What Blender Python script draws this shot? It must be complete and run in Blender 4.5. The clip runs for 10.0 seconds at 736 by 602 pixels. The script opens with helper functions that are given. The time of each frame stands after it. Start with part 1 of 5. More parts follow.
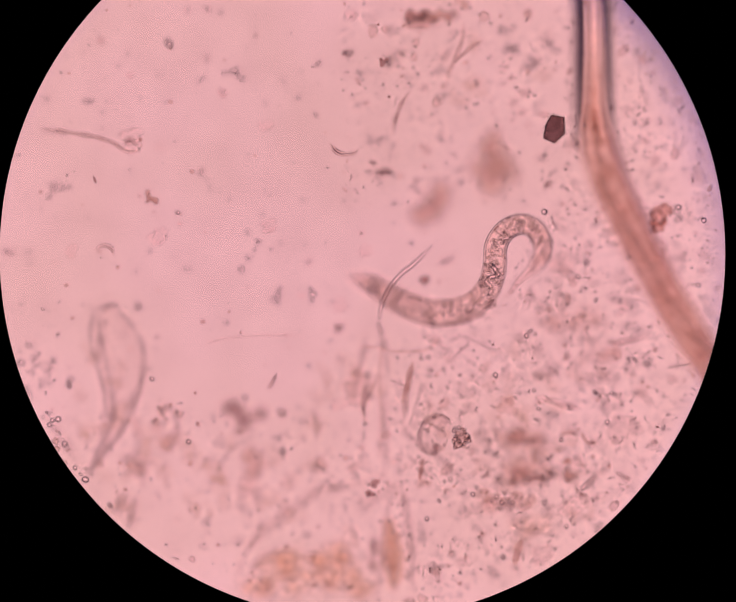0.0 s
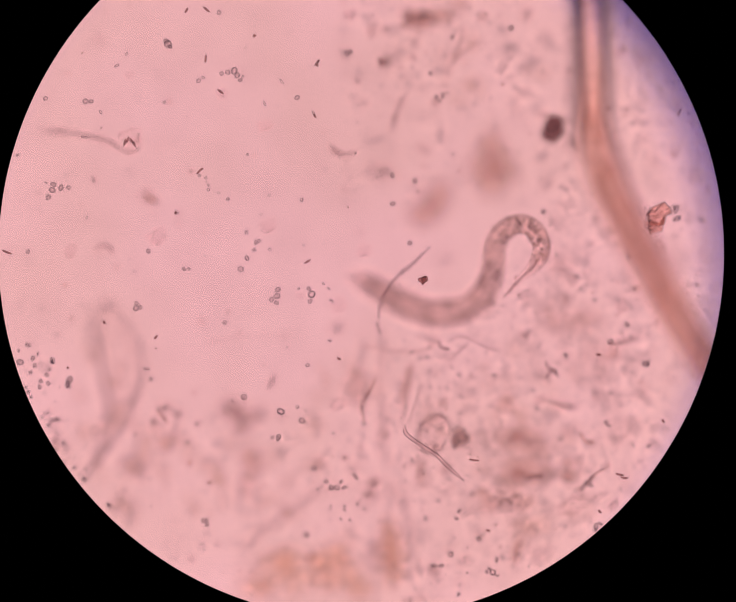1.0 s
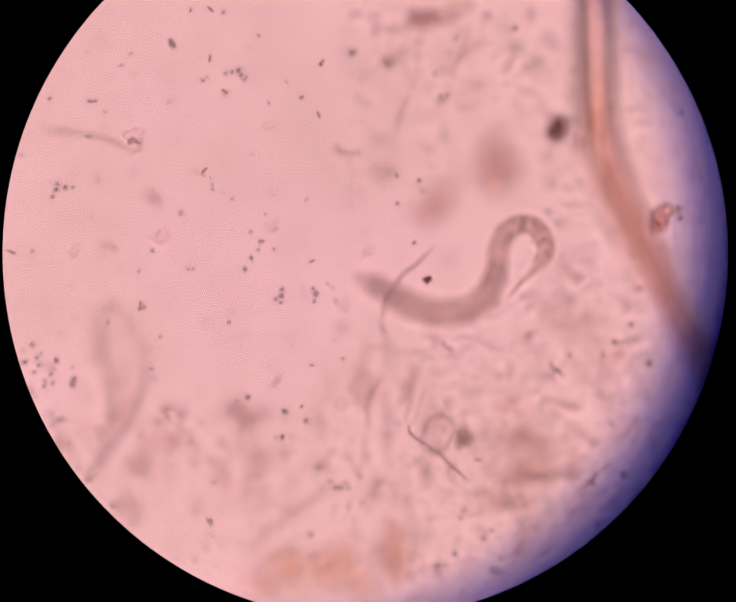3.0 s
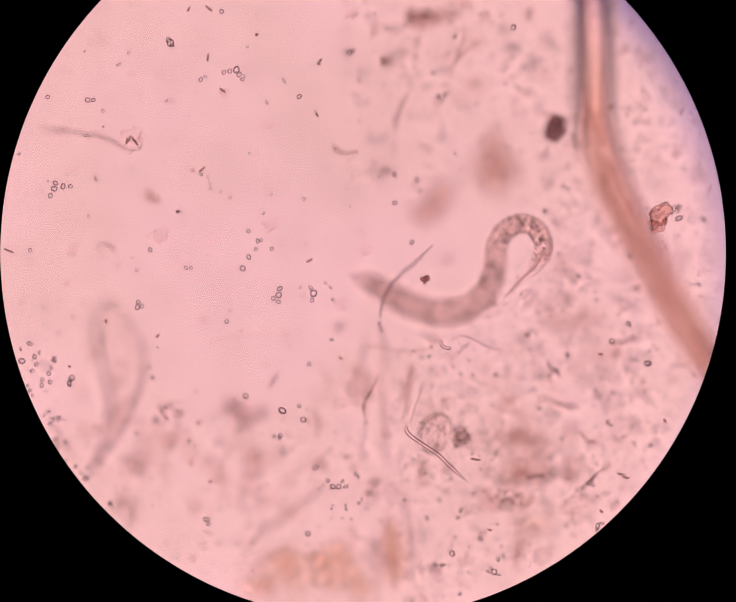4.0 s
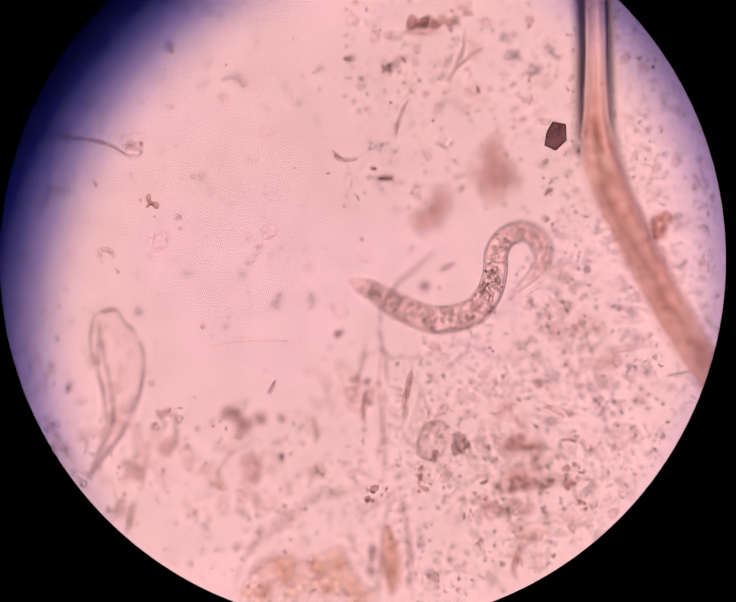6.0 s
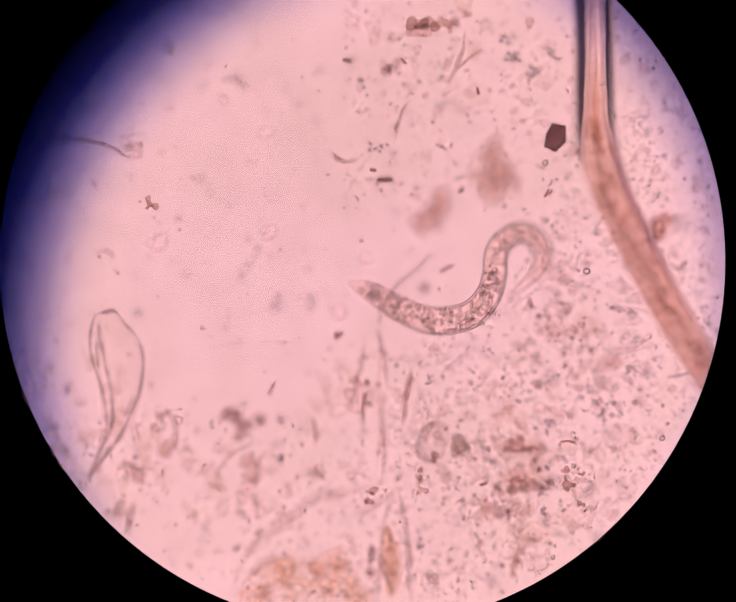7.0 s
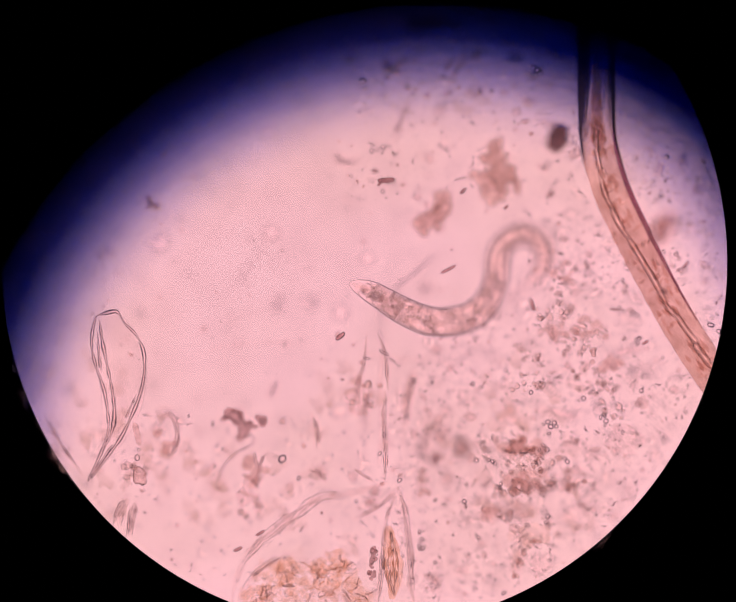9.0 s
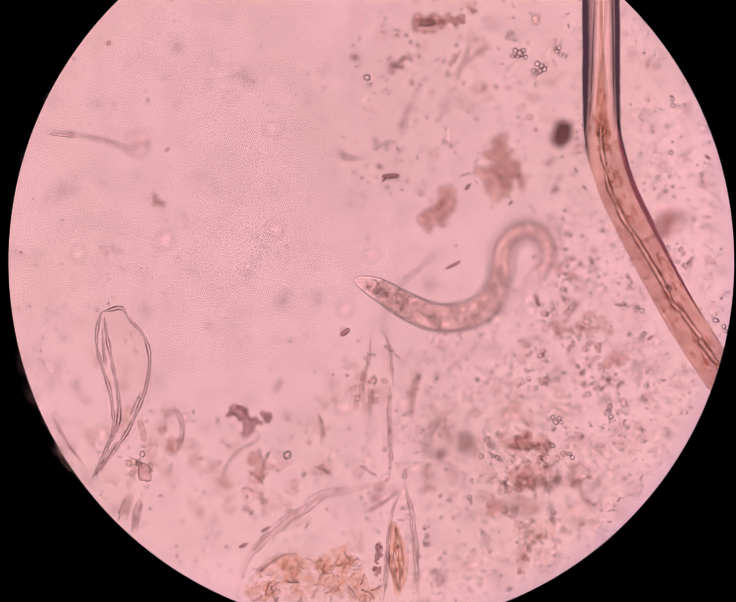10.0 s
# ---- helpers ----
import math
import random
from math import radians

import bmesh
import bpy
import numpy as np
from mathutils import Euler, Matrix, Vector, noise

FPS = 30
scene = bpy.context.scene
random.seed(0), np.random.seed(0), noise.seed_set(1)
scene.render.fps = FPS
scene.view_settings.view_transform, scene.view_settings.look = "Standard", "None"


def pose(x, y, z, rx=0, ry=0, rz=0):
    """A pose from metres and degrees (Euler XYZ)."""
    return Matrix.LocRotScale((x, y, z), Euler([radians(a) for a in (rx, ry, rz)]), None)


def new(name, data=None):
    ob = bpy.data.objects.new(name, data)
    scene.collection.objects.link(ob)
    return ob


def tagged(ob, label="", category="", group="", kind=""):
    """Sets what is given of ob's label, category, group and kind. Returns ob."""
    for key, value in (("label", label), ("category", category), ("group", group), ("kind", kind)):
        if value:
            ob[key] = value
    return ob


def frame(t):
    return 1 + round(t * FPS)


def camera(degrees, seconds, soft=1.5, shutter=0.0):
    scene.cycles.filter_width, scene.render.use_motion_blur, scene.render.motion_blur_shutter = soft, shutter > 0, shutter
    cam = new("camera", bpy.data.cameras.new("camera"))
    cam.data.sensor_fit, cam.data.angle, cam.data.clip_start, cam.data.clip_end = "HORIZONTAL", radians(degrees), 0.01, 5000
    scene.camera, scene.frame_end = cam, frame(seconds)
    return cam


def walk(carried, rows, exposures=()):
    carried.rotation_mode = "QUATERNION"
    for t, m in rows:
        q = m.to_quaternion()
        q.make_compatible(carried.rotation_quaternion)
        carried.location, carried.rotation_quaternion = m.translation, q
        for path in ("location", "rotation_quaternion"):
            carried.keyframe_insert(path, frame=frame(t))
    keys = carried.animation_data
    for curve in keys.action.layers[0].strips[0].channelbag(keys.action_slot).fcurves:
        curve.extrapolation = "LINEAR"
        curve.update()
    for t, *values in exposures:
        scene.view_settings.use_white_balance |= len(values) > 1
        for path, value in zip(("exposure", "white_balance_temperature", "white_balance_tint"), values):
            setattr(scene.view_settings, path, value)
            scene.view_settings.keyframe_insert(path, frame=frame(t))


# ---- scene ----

# A wet mount under a microscope, enlarged a thousand times: one millimetre here is one micrometre on the slide.
# The field is laid out on a graticule with steps of 0.3 mm; u runs to the right, v towards the viewer's side.
STEP = 0.0003
DEEP = 0.0027     # one step of height
FAR = 24.0          # distance from the objective to the plane in focus
cam = camera(1.12307, 10.0, soft=0.9)
cam.data.dof.use_dof = True
cam.data.dof.focus_distance = FAR
cam.data.dof.aperture_fstop = 0.51

# time, drift of the view (steps right, steps down), turn in degrees, height of the plane in focus (steps of DEEP)
PATH = [
    (0.0, -0.3, -0.5, 0.01, 24), (0.5, -2.3, -3.5, 0.02, 31), (1.0, -2.9, -1.0, -0.01, 38), (1.5, -6.6, 0.5, 0.22, 43),
    (2.0, -1.0, 6.2, 0.10, 47), (2.5, 6.7, 1.3, 0.0, 48), (4.0, 1.0, -2.7, 0.09, 36), (4.5, -2.0, 2.6, 0.22, 33),
    (5.0, -4.0, 4.8, 0.24, 29), (5.5, 0.4, 9.0, 0.34, 23), (7.0, -0.8, 15.3, 0.40, 15), (7.5, 2.1, 16.7, 0.50, 12),
    (8.0, 4.2, 10.9, 0.41, 6), (8.5, 3.3, 10.2, 0.45, 4), (9.0, 3.2, 17.5, 0.45, 2), (9.5, 15.7, 8.4, 0.44, 1),
    (10.0, 13.2, 9.0, 0.34, 1)]


def at_time(t, column):
    return float(np.interp(t, [r[0] for r in PATH], [r[column] for r in PATH]))


walk(cam, [(t, pose(-dx * STEP, dy * STEP, FAR + z * DEEP, 0, 0, turn)) for t, dx, dy, turn, z in PATH],
     [(0.0, -0.01, 6500, 12), (1.0, 0.02, 6500, 10), (1.5, 0.06, 6500, 9), (2.0, 0.22, 6480, 6), (2.5, 0.06, 6480, 7), (4.0, 0.20, 6360, 3), (5.0, 0.24, 6230, 1), (7.5, 0.24, 6200, 5), (9.0, 0.22, 6200, 10), (9.5, 0.07, 6300, 11), (10.0, 0.05, 6370, 10)])

# ---- light: one lit lamp glass under the stage, nothing else ----
world = bpy.data.worlds.new("dark_room")
world.use_nodes = True
world.node_tree.nodes["Background"].inputs[0].default_value = (0.004, 0.004, 0.005, 1)
scene.world = world
scene.cycles.max_bounces = 40
scene.cycles.transmission_bounces = 40
scene.cycles.transparent_max_bounces = 40

LAMP = (0.92, 0.475, 0.476)
LAMP_DEPTH = 36.0
CONTRAST = 0.92     # how strongly bodies bend the light, against the indices given below
LAMP_RIM = (0.48, 0.25, 0.41)
SPOT, GLOW, DIM = 1.7, 2.24, 0.19     # width of the lamp glass's lit middle, its strength, and that of the added dim rim
RING, RING_AT, RING_WIDE = 0.66, 3.2, 0.45     # an added bright ring for halos: its strength, radius and width


# ---- materials ----
def nodes_of(name):
    m = bpy.data.materials.new(name)
    m.use_nodes = True
    t = m.node_tree
    t.nodes.clear()
    return m, t, t.nodes.new("ShaderNodeOutputMaterial")


def lamp_glass():
    """A frosted lamp glass: an even middle, an added brighter ring round it, and an added dim violet rim."""
    m, t, out = nodes_of("lit_lamp_glass")
    e = t.nodes.new("ShaderNodeEmission")
    e.inputs[0].default_value = (*LAMP, 1)
    c = t.nodes.new("ShaderNodeTexCoord")
    d = t.nodes.new("ShaderNodeVectorMath")
    d.operation = "LENGTH"
    t.links.new(c.outputs["Object"], d.inputs[0])

    def chain(*steps):
        last = d.outputs["Value"]
        for op, value in steps:
            k = t.nodes.new("ShaderNodeMath")
            k.operation = op
            t.links.new(last, k.inputs[0])
            k.inputs[1].default_value = value
            last = k.outputs[0]
        return last

    middle = chain(("DIVIDE", SPOT), ("POWER", 2.0), ("MULTIPLY", -1.0), ("EXPONENT", 0.0), ("MULTIPLY", GLOW))
    # Added ring: it brightens light that bodies bend only slightly.
    ring = chain(("SUBTRACT", RING_AT), ("DIVIDE", RING_WIDE), ("ABSOLUTE", 0.0), ("POWER", 2.0), ("MULTIPLY", -1.0), ("EXPONENT", 0.0), ("MULTIPLY", GLOW * RING))
    both = t.nodes.new("ShaderNodeMath")
    t.links.new(middle, both.inputs[0])
    t.links.new(ring, both.inputs[1])
    last = both.outputs[0]
    t.links.new(last, e.inputs[1])
    # Added rim glow: it lifts black outlines to dark purple.
    rim_light = t.nodes.new("ShaderNodeEmission")
    rim_light.inputs[0].default_value = (*LAMP_RIM, 1)
    rim_light.inputs[1].default_value = DIM
    both = t.nodes.new("ShaderNodeAddShader")
    t.links.new(e.outputs[0], both.inputs[0])
    t.links.new(rim_light.outputs[0], both.inputs[1])
    t.links.new(both.outputs[0], out.inputs[0])
    return m


def dull(name, colour, rough=0.8):
    m, t, out = nodes_of(name)
    b = t.nodes.new("ShaderNodeBsdfPrincipled")
    n = t.nodes.new("ShaderNodeTexNoise")
    n.inputs["Scale"].default_value = 60
    r = t.nodes.new("ShaderNodeValToRGB")
    r.color_ramp.elements[0].color = (*[c * 0.8 for c in colour], 1)
    r.color_ramp.elements[1].color = (*[c * 1.2 for c in colour], 1)
    t.links.new(n.outputs[0], r.inputs[0])
    t.links.new(r.outputs[0], b.inputs["Base Color"])
    b.inputs["Roughness"].default_value = rough
    t.links.new(b.outputs[0], out.inputs[0])
    return m


def clear(name, thin, thick, ior=1.08, size=0.004, relief=0.0, rough=0.0, share=0.5, relief_size=None):
    """A see-through body: ior is its index against the water; it tints the light, mottled between two colours."""
    m, t, out = nodes_of(name)
    b = t.nodes.new("ShaderNodeBsdfRefraction")
    b.inputs["IOR"].default_value = 1 + CONTRAST * (ior - 1)
    b.inputs["Roughness"].default_value = rough
    c = t.nodes.new("ShaderNodeTexCoord")
    n = t.nodes.new("ShaderNodeTexNoise")
    n.inputs["Scale"].default_value = 1 / size
    n.inputs["Detail"].default_value = 4
    r = t.nodes.new("ShaderNodeValToRGB")
    r.color_ramp.elements[0].position, r.color_ramp.elements[1].position = share - 0.16, share + 0.16
    r.color_ramp.elements[0].color = (*thin, 1)
    r.color_ramp.elements[1].color = (*thick, 1)
    t.links.new(c.outputs["Object"], n.inputs["Vector"])
    t.links.new(n.outputs[0], r.inputs[0])
    t.links.new(r.outputs[0], b.inputs["Color"])
    if relief:
        k = t.nodes.new("ShaderNodeTexNoise")
        k.inputs["Scale"].default_value = 1 / (relief_size or size)
        k.inputs["Detail"].default_value = 3
        t.links.new(c.outputs["Object"], k.inputs["Vector"])
        p = t.nodes.new("ShaderNodeBump")
        p.inputs["Strength"].default_value = relief
        p.inputs["Distance"].default_value = (relief_size or size) * 0.5
        t.links.new(k.outputs[0], p.inputs["Height"])
        t.links.new(p.outputs[0], b.inputs["Normal"])
    t.links.new(b.outputs[0], out.inputs[0])
    return m


def hair_skin():
    """The hair's skin: brown and loose below, clear, dense and grey towards its root end."""
    m = clear("hair_sheath", (0.89, 0.805, 0.76), (0.775, 0.67, 0.62), 1.015, 0.010, 0.8, relief_size=0.007)
    t = m.node_tree
    b = next(n for n in t.nodes if n.type == "BSDF_REFRACTION")
    old = b.inputs["Color"].links[0].from_socket
    c = t.nodes.new("ShaderNodeTexCoord")
    x = t.nodes.new("ShaderNodeSeparateXYZ")
    t.links.new(c.outputs["Object"], x.inputs[0])
    wave = t.nodes.new("ShaderNodeTexNoise")
    wave.inputs["Scale"].default_value = 60
    t.links.new(c.outputs["Object"], wave.inputs["Vector"])
    add = t.nodes.new("ShaderNodeMath")
    add.operation, add.inputs[1].default_value = "MULTIPLY_ADD", 0.04
    t.links.new(wave.outputs[0], add.inputs[0])
    t.links.new(x.outputs["Y"], add.inputs[2])
    share = t.nodes.new("ShaderNodeMapRange")
    share.interpolation_type = "SMOOTHSTEP"
    share.inputs["From Min"].default_value, share.inputs["From Max"].default_value = -0.02, 0.075
    t.links.new(add.outputs[0], share.inputs["Value"])
    mix = t.nodes.new("ShaderNodeMix")
    mix.data_type = "RGBA"
    t.links.new(share.outputs[0], mix.inputs["Factor"])
    t.links.new(old, mix.inputs["A"])
    mix.inputs["B"].default_value = (0.945, 0.895, 0.875, 1)
    t.links.new(mix.outputs["Result"], b.inputs["Color"])
    dense = t.nodes.new("ShaderNodeMapRange")
    dense.inputs["To Min"].default_value, dense.inputs["To Max"].default_value = 1.005, 0.93
    t.links.new(share.outputs[0], dense.inputs["Value"])
    t.links.new(dense.outputs[0], b.inputs["IOR"])
    b.inputs["Roughness"].default_value = 0.03
    smooth = t.nodes.new("ShaderNodeMapRange")
    smooth.inputs["To Min"].default_value, smooth.inputs["To Max"].default_value = 0.8, 0.0
    t.links.new(share.outputs[0], smooth.inputs["Value"])
    t.links.new(smooth.outputs[0], next(n for n in t.nodes if n.type == "BUMP").inputs["Strength"])
    return m


def glass(name, colour=(1, 1, 1), ior=1.5):
    m, t, out = nodes_of(name)
    b = t.nodes.new("ShaderNodeBsdfGlass")
    b.inputs["Color"].default_value = (*colour, 1)
    b.inputs["IOR"].default_value = ior
    b.inputs["Roughness"].default_value = 0
    t.links.new(b.outputs[0], out.inputs[0])
    return m


def tinted_film(name, colour):
    m, t, out = nodes_of(name)
    b = t.nodes.new("ShaderNodeBsdfTransparent")
    b.inputs["Color"].default_value = (*colour, 1)
    t.links.new(b.outputs[0], out.inputs[0])
    return m


def mucus():
    """A thin film that stains the light unevenly, in broad clouds and fine mottling."""
    m, t, out = nodes_of("mucus")
    b = t.nodes.new("ShaderNodeBsdfTransparent")
    c = t.nodes.new("ShaderNodeTexCoord")
    last = None
    for size, low, high in ((0.11, (0.972, 0.970, 0.945), (0.998, 0.990, 0.990)), (0.02, (0.975, 0.972, 0.972), (1.0, 1.0, 1.0))):
        n = t.nodes.new("ShaderNodeTexNoise")
        n.inputs["Scale"].default_value, n.inputs["Detail"].default_value = 1 / size, 2
        r = t.nodes.new("ShaderNodeValToRGB")
        r.color_ramp.elements[0].position, r.color_ramp.elements[1].position = 0.35, 0.62
        r.color_ramp.elements[0].color, r.color_ramp.elements[1].color = (*low, 1), (*high, 1)
        t.links.new(c.outputs["Object"], n.inputs["Vector"])
        t.links.new(n.outputs[0], r.inputs[0])
        if last:
            mix = t.nodes.new("ShaderNodeMix")
            mix.data_type, mix.blend_type = "RGBA", "MULTIPLY"
            mix.inputs["Factor"].default_value = 1
            t.links.new(last, mix.inputs["A"])
            t.links.new(r.outputs[0], mix.inputs["B"])
            last = mix.outputs["Result"]
        else:
            last = r.outputs[0]
    t.links.new(last, b.inputs["Color"])
    t.links.new(b.outputs[0], out.inputs[0])
    return m


M_LAMP = lamp_glass()
M_BLACK = dull("blackened_metal", (0.006, 0.006, 0.007))
M_TUBE = dull("blackened_tube", (0.01, 0.01, 0.01))
M_SLIDE = glass("slide_glass")
M_MUCUS = mucus()
# Tints standing in for the blue fringe of the shade crescents.
M_BLUE = tinted_film("blue_fringe_film", (0.06, 0.15, 0.64))
M_PALE_BLUE = tinted_film("pale_fringe_film", (0.66, 0.75, 0.98))
M_CELL = clear("yeast_wall", (1.0, 0.995, 0.99), (0.99, 0.975, 0.975), 0.943, 0.003)
M_CUTICLE = clear("worm_cuticle", (1.0, 0.982, 0.976), (0.988, 0.96, 0.952), 1.014, 0.012)
M_BODYWALL = clear("worm_body_wall", (1.0, 0.996, 0.992), (0.99, 0.972, 0.962), 1.003, 0.006, 0.5, relief_size=0.003)
M_GRAIN = clear("worm_gut_grain", (1.0, 0.985, 0.975), (0.975, 0.94, 0.925), 1.02, 0.004)
M_VACUOLE = clear("worm_vacuole", (1.0, 1.0, 0.995), (1.0, 0.99, 0.98), 0.962, 0.004)
M_GUT = clear("worm_gut", (1.0, 0.994, 0.988), (0.992, 0.97, 0.955), 1.004, 0.006)
M_CURL = clear("curled_thread", (0.99, 0.975, 0.975), (0.955, 0.92, 0.92), 1.035, 0.006)
M_FURROW = clear("worm_gut_fold", (1.0, 0.995, 0.99), (0.985, 0.965, 0.955), 0.945, 0.006)
M_THROAT = clear("worm_throat_fold", (1.0, 0.995, 0.99), (0.99, 0.975, 0.965), 1.05, 0.006)
M_LUMEN = clear("worm_gut_lumen", (1.0, 0.99, 0.99), (0.98, 0.97, 0.97), 0.935, 0.01)
M_BULB = clear("worm_throat", (0.985, 0.962, 0.955), (0.955, 0.92, 0.91), 1.003, 0.006)
M_SHEATH = hair_skin()
M_PIGMENT = clear("hair_pigment", (0.95, 0.90, 0.86), (0.89, 0.81, 0.76), 1.003, 0.012)
M_CANAL = clear("hair_canal", (1.0, 1.0, 1.0), (1.0, 0.99, 0.975), 0.945, 0.008, 0.2)
M_GLEAM = clear("hair_gleam", (1.0, 1.0, 1.0), (1.0, 0.995, 0.985), 0.985, 0.01)
M_EDGE_SHADE = clear("hair_edge_shade", (0.66, 0.50, 0.60), (0.56, 0.41, 0.53), 0.988, 0.012)
M_CANAL_EDGE = clear("hair_canal_wall", (0.93, 0.86, 0.82), (0.82, 0.70, 0.64), 1.02, 0.006)
M_SCALE = clear("hair_scale", (0.985, 0.96, 0.945), (0.95, 0.91, 0.885), 1.006, 0.006)
M_STREAK = clear("hair_pigment_streak", (0.97, 0.92, 0.90), (0.90, 0.83, 0.80), 1.003, 0.008)
M_CRYSTAL = clear("dark_crystal", (0.50, 0.41, 0.42), (0.38, 0.29, 0.30), 1.04, 0.008)
M_BROWN = clear("brown_clump", (0.95, 0.90, 0.875), (0.67, 0.575, 0.54), 1.008, 0.009, 1.0, relief_size=0.003)
M_RED = clear("red_brown_clump", (0.965, 0.865, 0.83), (0.84, 0.70, 0.655), 1.035, 0.006, 1.0, relief_size=0.004)
M_ORANGE = clear("orange_brown_matter", (1.0, 0.992, 0.985), (0.972, 0.942, 0.912), 1.006, 0.008, 1.0, relief_size=0.003)
M_AMBER = clear("amber_fibre", (0.99, 0.95, 0.92), (0.90, 0.80, 0.72), 0.965, 0.006)
M_AMBER_BODY = clear("amber_cell", (0.995, 0.955, 0.92), (0.93, 0.83, 0.73), 1.006, 0.006, 1.0, relief_size=0.003)
M_GREY = clear("grey_brown_clump", (0.83, 0.76, 0.755), (0.69, 0.61, 0.61), 0.985, 0.007, 0.8, relief_size=0.004)
M_HAZE = clear("pale_brown_matter", (0.995, 0.982, 0.978), (0.925, 0.885, 0.878), 0.993, 0.006, 1.0, relief_size=0.003)
M_MEMBRANE = clear("clear_membrane", (0.995, 0.985, 0.985), (0.98, 0.965, 0.965), 1.016, 0.014, 0.6, relief_size=0.006)
M_FOLD = clear("membrane_fold", (0.985, 0.965, 0.965), (0.95, 0.915, 0.915), 1.09, 0.008, 0.4)
M_FILAMENT = clear("clear_filament", (1.0, 0.985, 0.985), (0.98, 0.95, 0.95), 1.066, 0.008)
M_THREAD = clear("dense_thread", (1.0, 0.99, 0.99), (0.985, 0.965, 0.965), 1.066, 0.008)
M_SHINY = clear("shiny_rod", (1.0, 0.99, 0.99), (0.98, 0.96, 0.96), 1.09, 0.006)
M_FAINT = clear("faint_filament", (0.99, 0.975, 0.975), (0.96, 0.935, 0.935), 0.95, 0.006, 0.8, relief_size=0.004)
M_VEIL = clear("faint_veil", (1.0, 0.99, 0.985), (0.955, 0.93, 0.92), 1.003, 0.008, 1.0, relief_size=0.004)
M_ROD = clear("bacterium", (0.84, 0.73, 0.73), (0.72, 0.60, 0.60), 1.06, 0.004)
M_DARKGRAIN = clear("dark_grain", (0.80, 0.68, 0.66), (0.64, 0.51, 0.51), 0.965, 0.004)
M_SPECK = clear("brown_speck", (0.965, 0.925, 0.915), (0.87, 0.81, 0.795), 0.987, 0.004)
M_CRUMPLED = clear("crumpled_brown_matter", (0.965, 0.932, 0.915), (0.80, 0.72, 0.70), 0.976, 0.005, 1.0, relief_size=0.0025)
M_PATCH = clear("pale_grain", (1.0, 0.98, 0.97), (0.955, 0.915, 0.895), 0.972, 0.004, 0.8, relief_size=0.002)
M_SMUDGE = clear("smudged_matter", (0.97, 0.935, 0.92), (0.84, 0.765, 0.745), 1.003, 0.009, 1.0, relief_size=0.004)
M_GRANULE = clear("clear_granule", (1.0, 0.995, 0.99), (0.985, 0.965, 0.955), 0.945, 0.003)
M_GLASSY = clear("glassy_granule", (1.0, 0.99, 0.985), (0.98, 0.955, 0.945), 0.955, 0.003)
M_SLIME = clear("slime", (1.0, 0.999, 0.997), (0.98, 0.962, 0.96), 0.984, 0.010, 0.4, relief_size=0.004, share=0.6)
M_STAIN = clear("stained_slime", (0.998, 0.994, 0.99), (0.945, 0.925, 0.908), 1.002, 0.014, 0.6, relief_size=0.006)
M_FLAKE = clear("clear_flake", (1.0, 0.99, 0.99), (0.975, 0.955, 0.955), 0.989, 0.006, 0.8, relief_size=0.003)
M_BOX = clear("box_crystal", (0.95, 0.90, 0.885), (0.86, 0.785, 0.775), 1.012, 0.006, 0.5)

# ---- graticule ----
SHEET = {"a": (0, 0, 0, 24), "b": (-2.9, -1.0, 0, 38), "d": (-2.0, 2.6, 0.22, 33), "e": (2.1, 16.7, 0.5, 12), "c": (13.2, 9.0, 0.34, 1), "f": (-0.8, 15.3, 0.40, 15), "g": (1.0, -2.7, 0.09, 36)}


def P(u, v, z, sheet="a"):
    """A graticule place at the height z (steps of DEEP) in metres. The sheets differ by their drift, turn and plane in focus."""
    dx, dy, turn, zf = SHEET[sheet]
    grow = (FAR + (zf - z) * DEEP) / FAR
    c, s = math.cos(radians(turn)), math.sin(radians(turn))
    x, y = u - 784, v - 641.5
    ex, ey = -dx * STEP, dy * STEP
    rx, ry = (x * c + y * s) * STEP * grow, -(-x * s + y * c) * STEP * grow
    return Vector((ex + rx, ey + ry, z * DEEP))


# ---- building helpers ----
def mesh_from(name, bm, material, smooth=True):
    me = bpy.data.meshes.new(name)
    bm.to_mesh(me)
    bm.free()
    for p in me.polygons:
        p.use_smooth = smooth
    me.materials.append(material)
    return me


def thing(name, at, label, category, group="", kind=""):
    ob = new(name)
    ob.location = at
    ob.empty_display_size = 0.005
    return tagged(ob, label, category, group, kind)


def part(name, bm, material, parent=None, label="", smooth=True):
    """One mesh object; its points are given in the world, and it is hung under parent."""
    ob = new(name, mesh_from(name, bm, material, smooth))
    if parent:
        ob.parent = parent
        up = parent
        shift = Vector((0, 0, 0))
        while up:
            shift += up.location
            up = up.parent
        ob.data.transform(Matrix.Translation(-shift))
    return tagged(ob, label)


def solid(name, bm, material, label, category, group="", kind="", smooth=True):
    """A thing of one mesh, with its origin at its middle."""
    if len(label.split()) < 4:
        label += " in the water film"
    mid = sum((v.co for v in bm.verts), Vector()) / len(bm.verts)
    bmesh.ops.translate(bm, verts=bm.verts, vec=-mid)
    ob = new(name, mesh_from(name, bm, material, smooth))
    ob.location = mid
    return tagged(ob, label, category, group, kind)


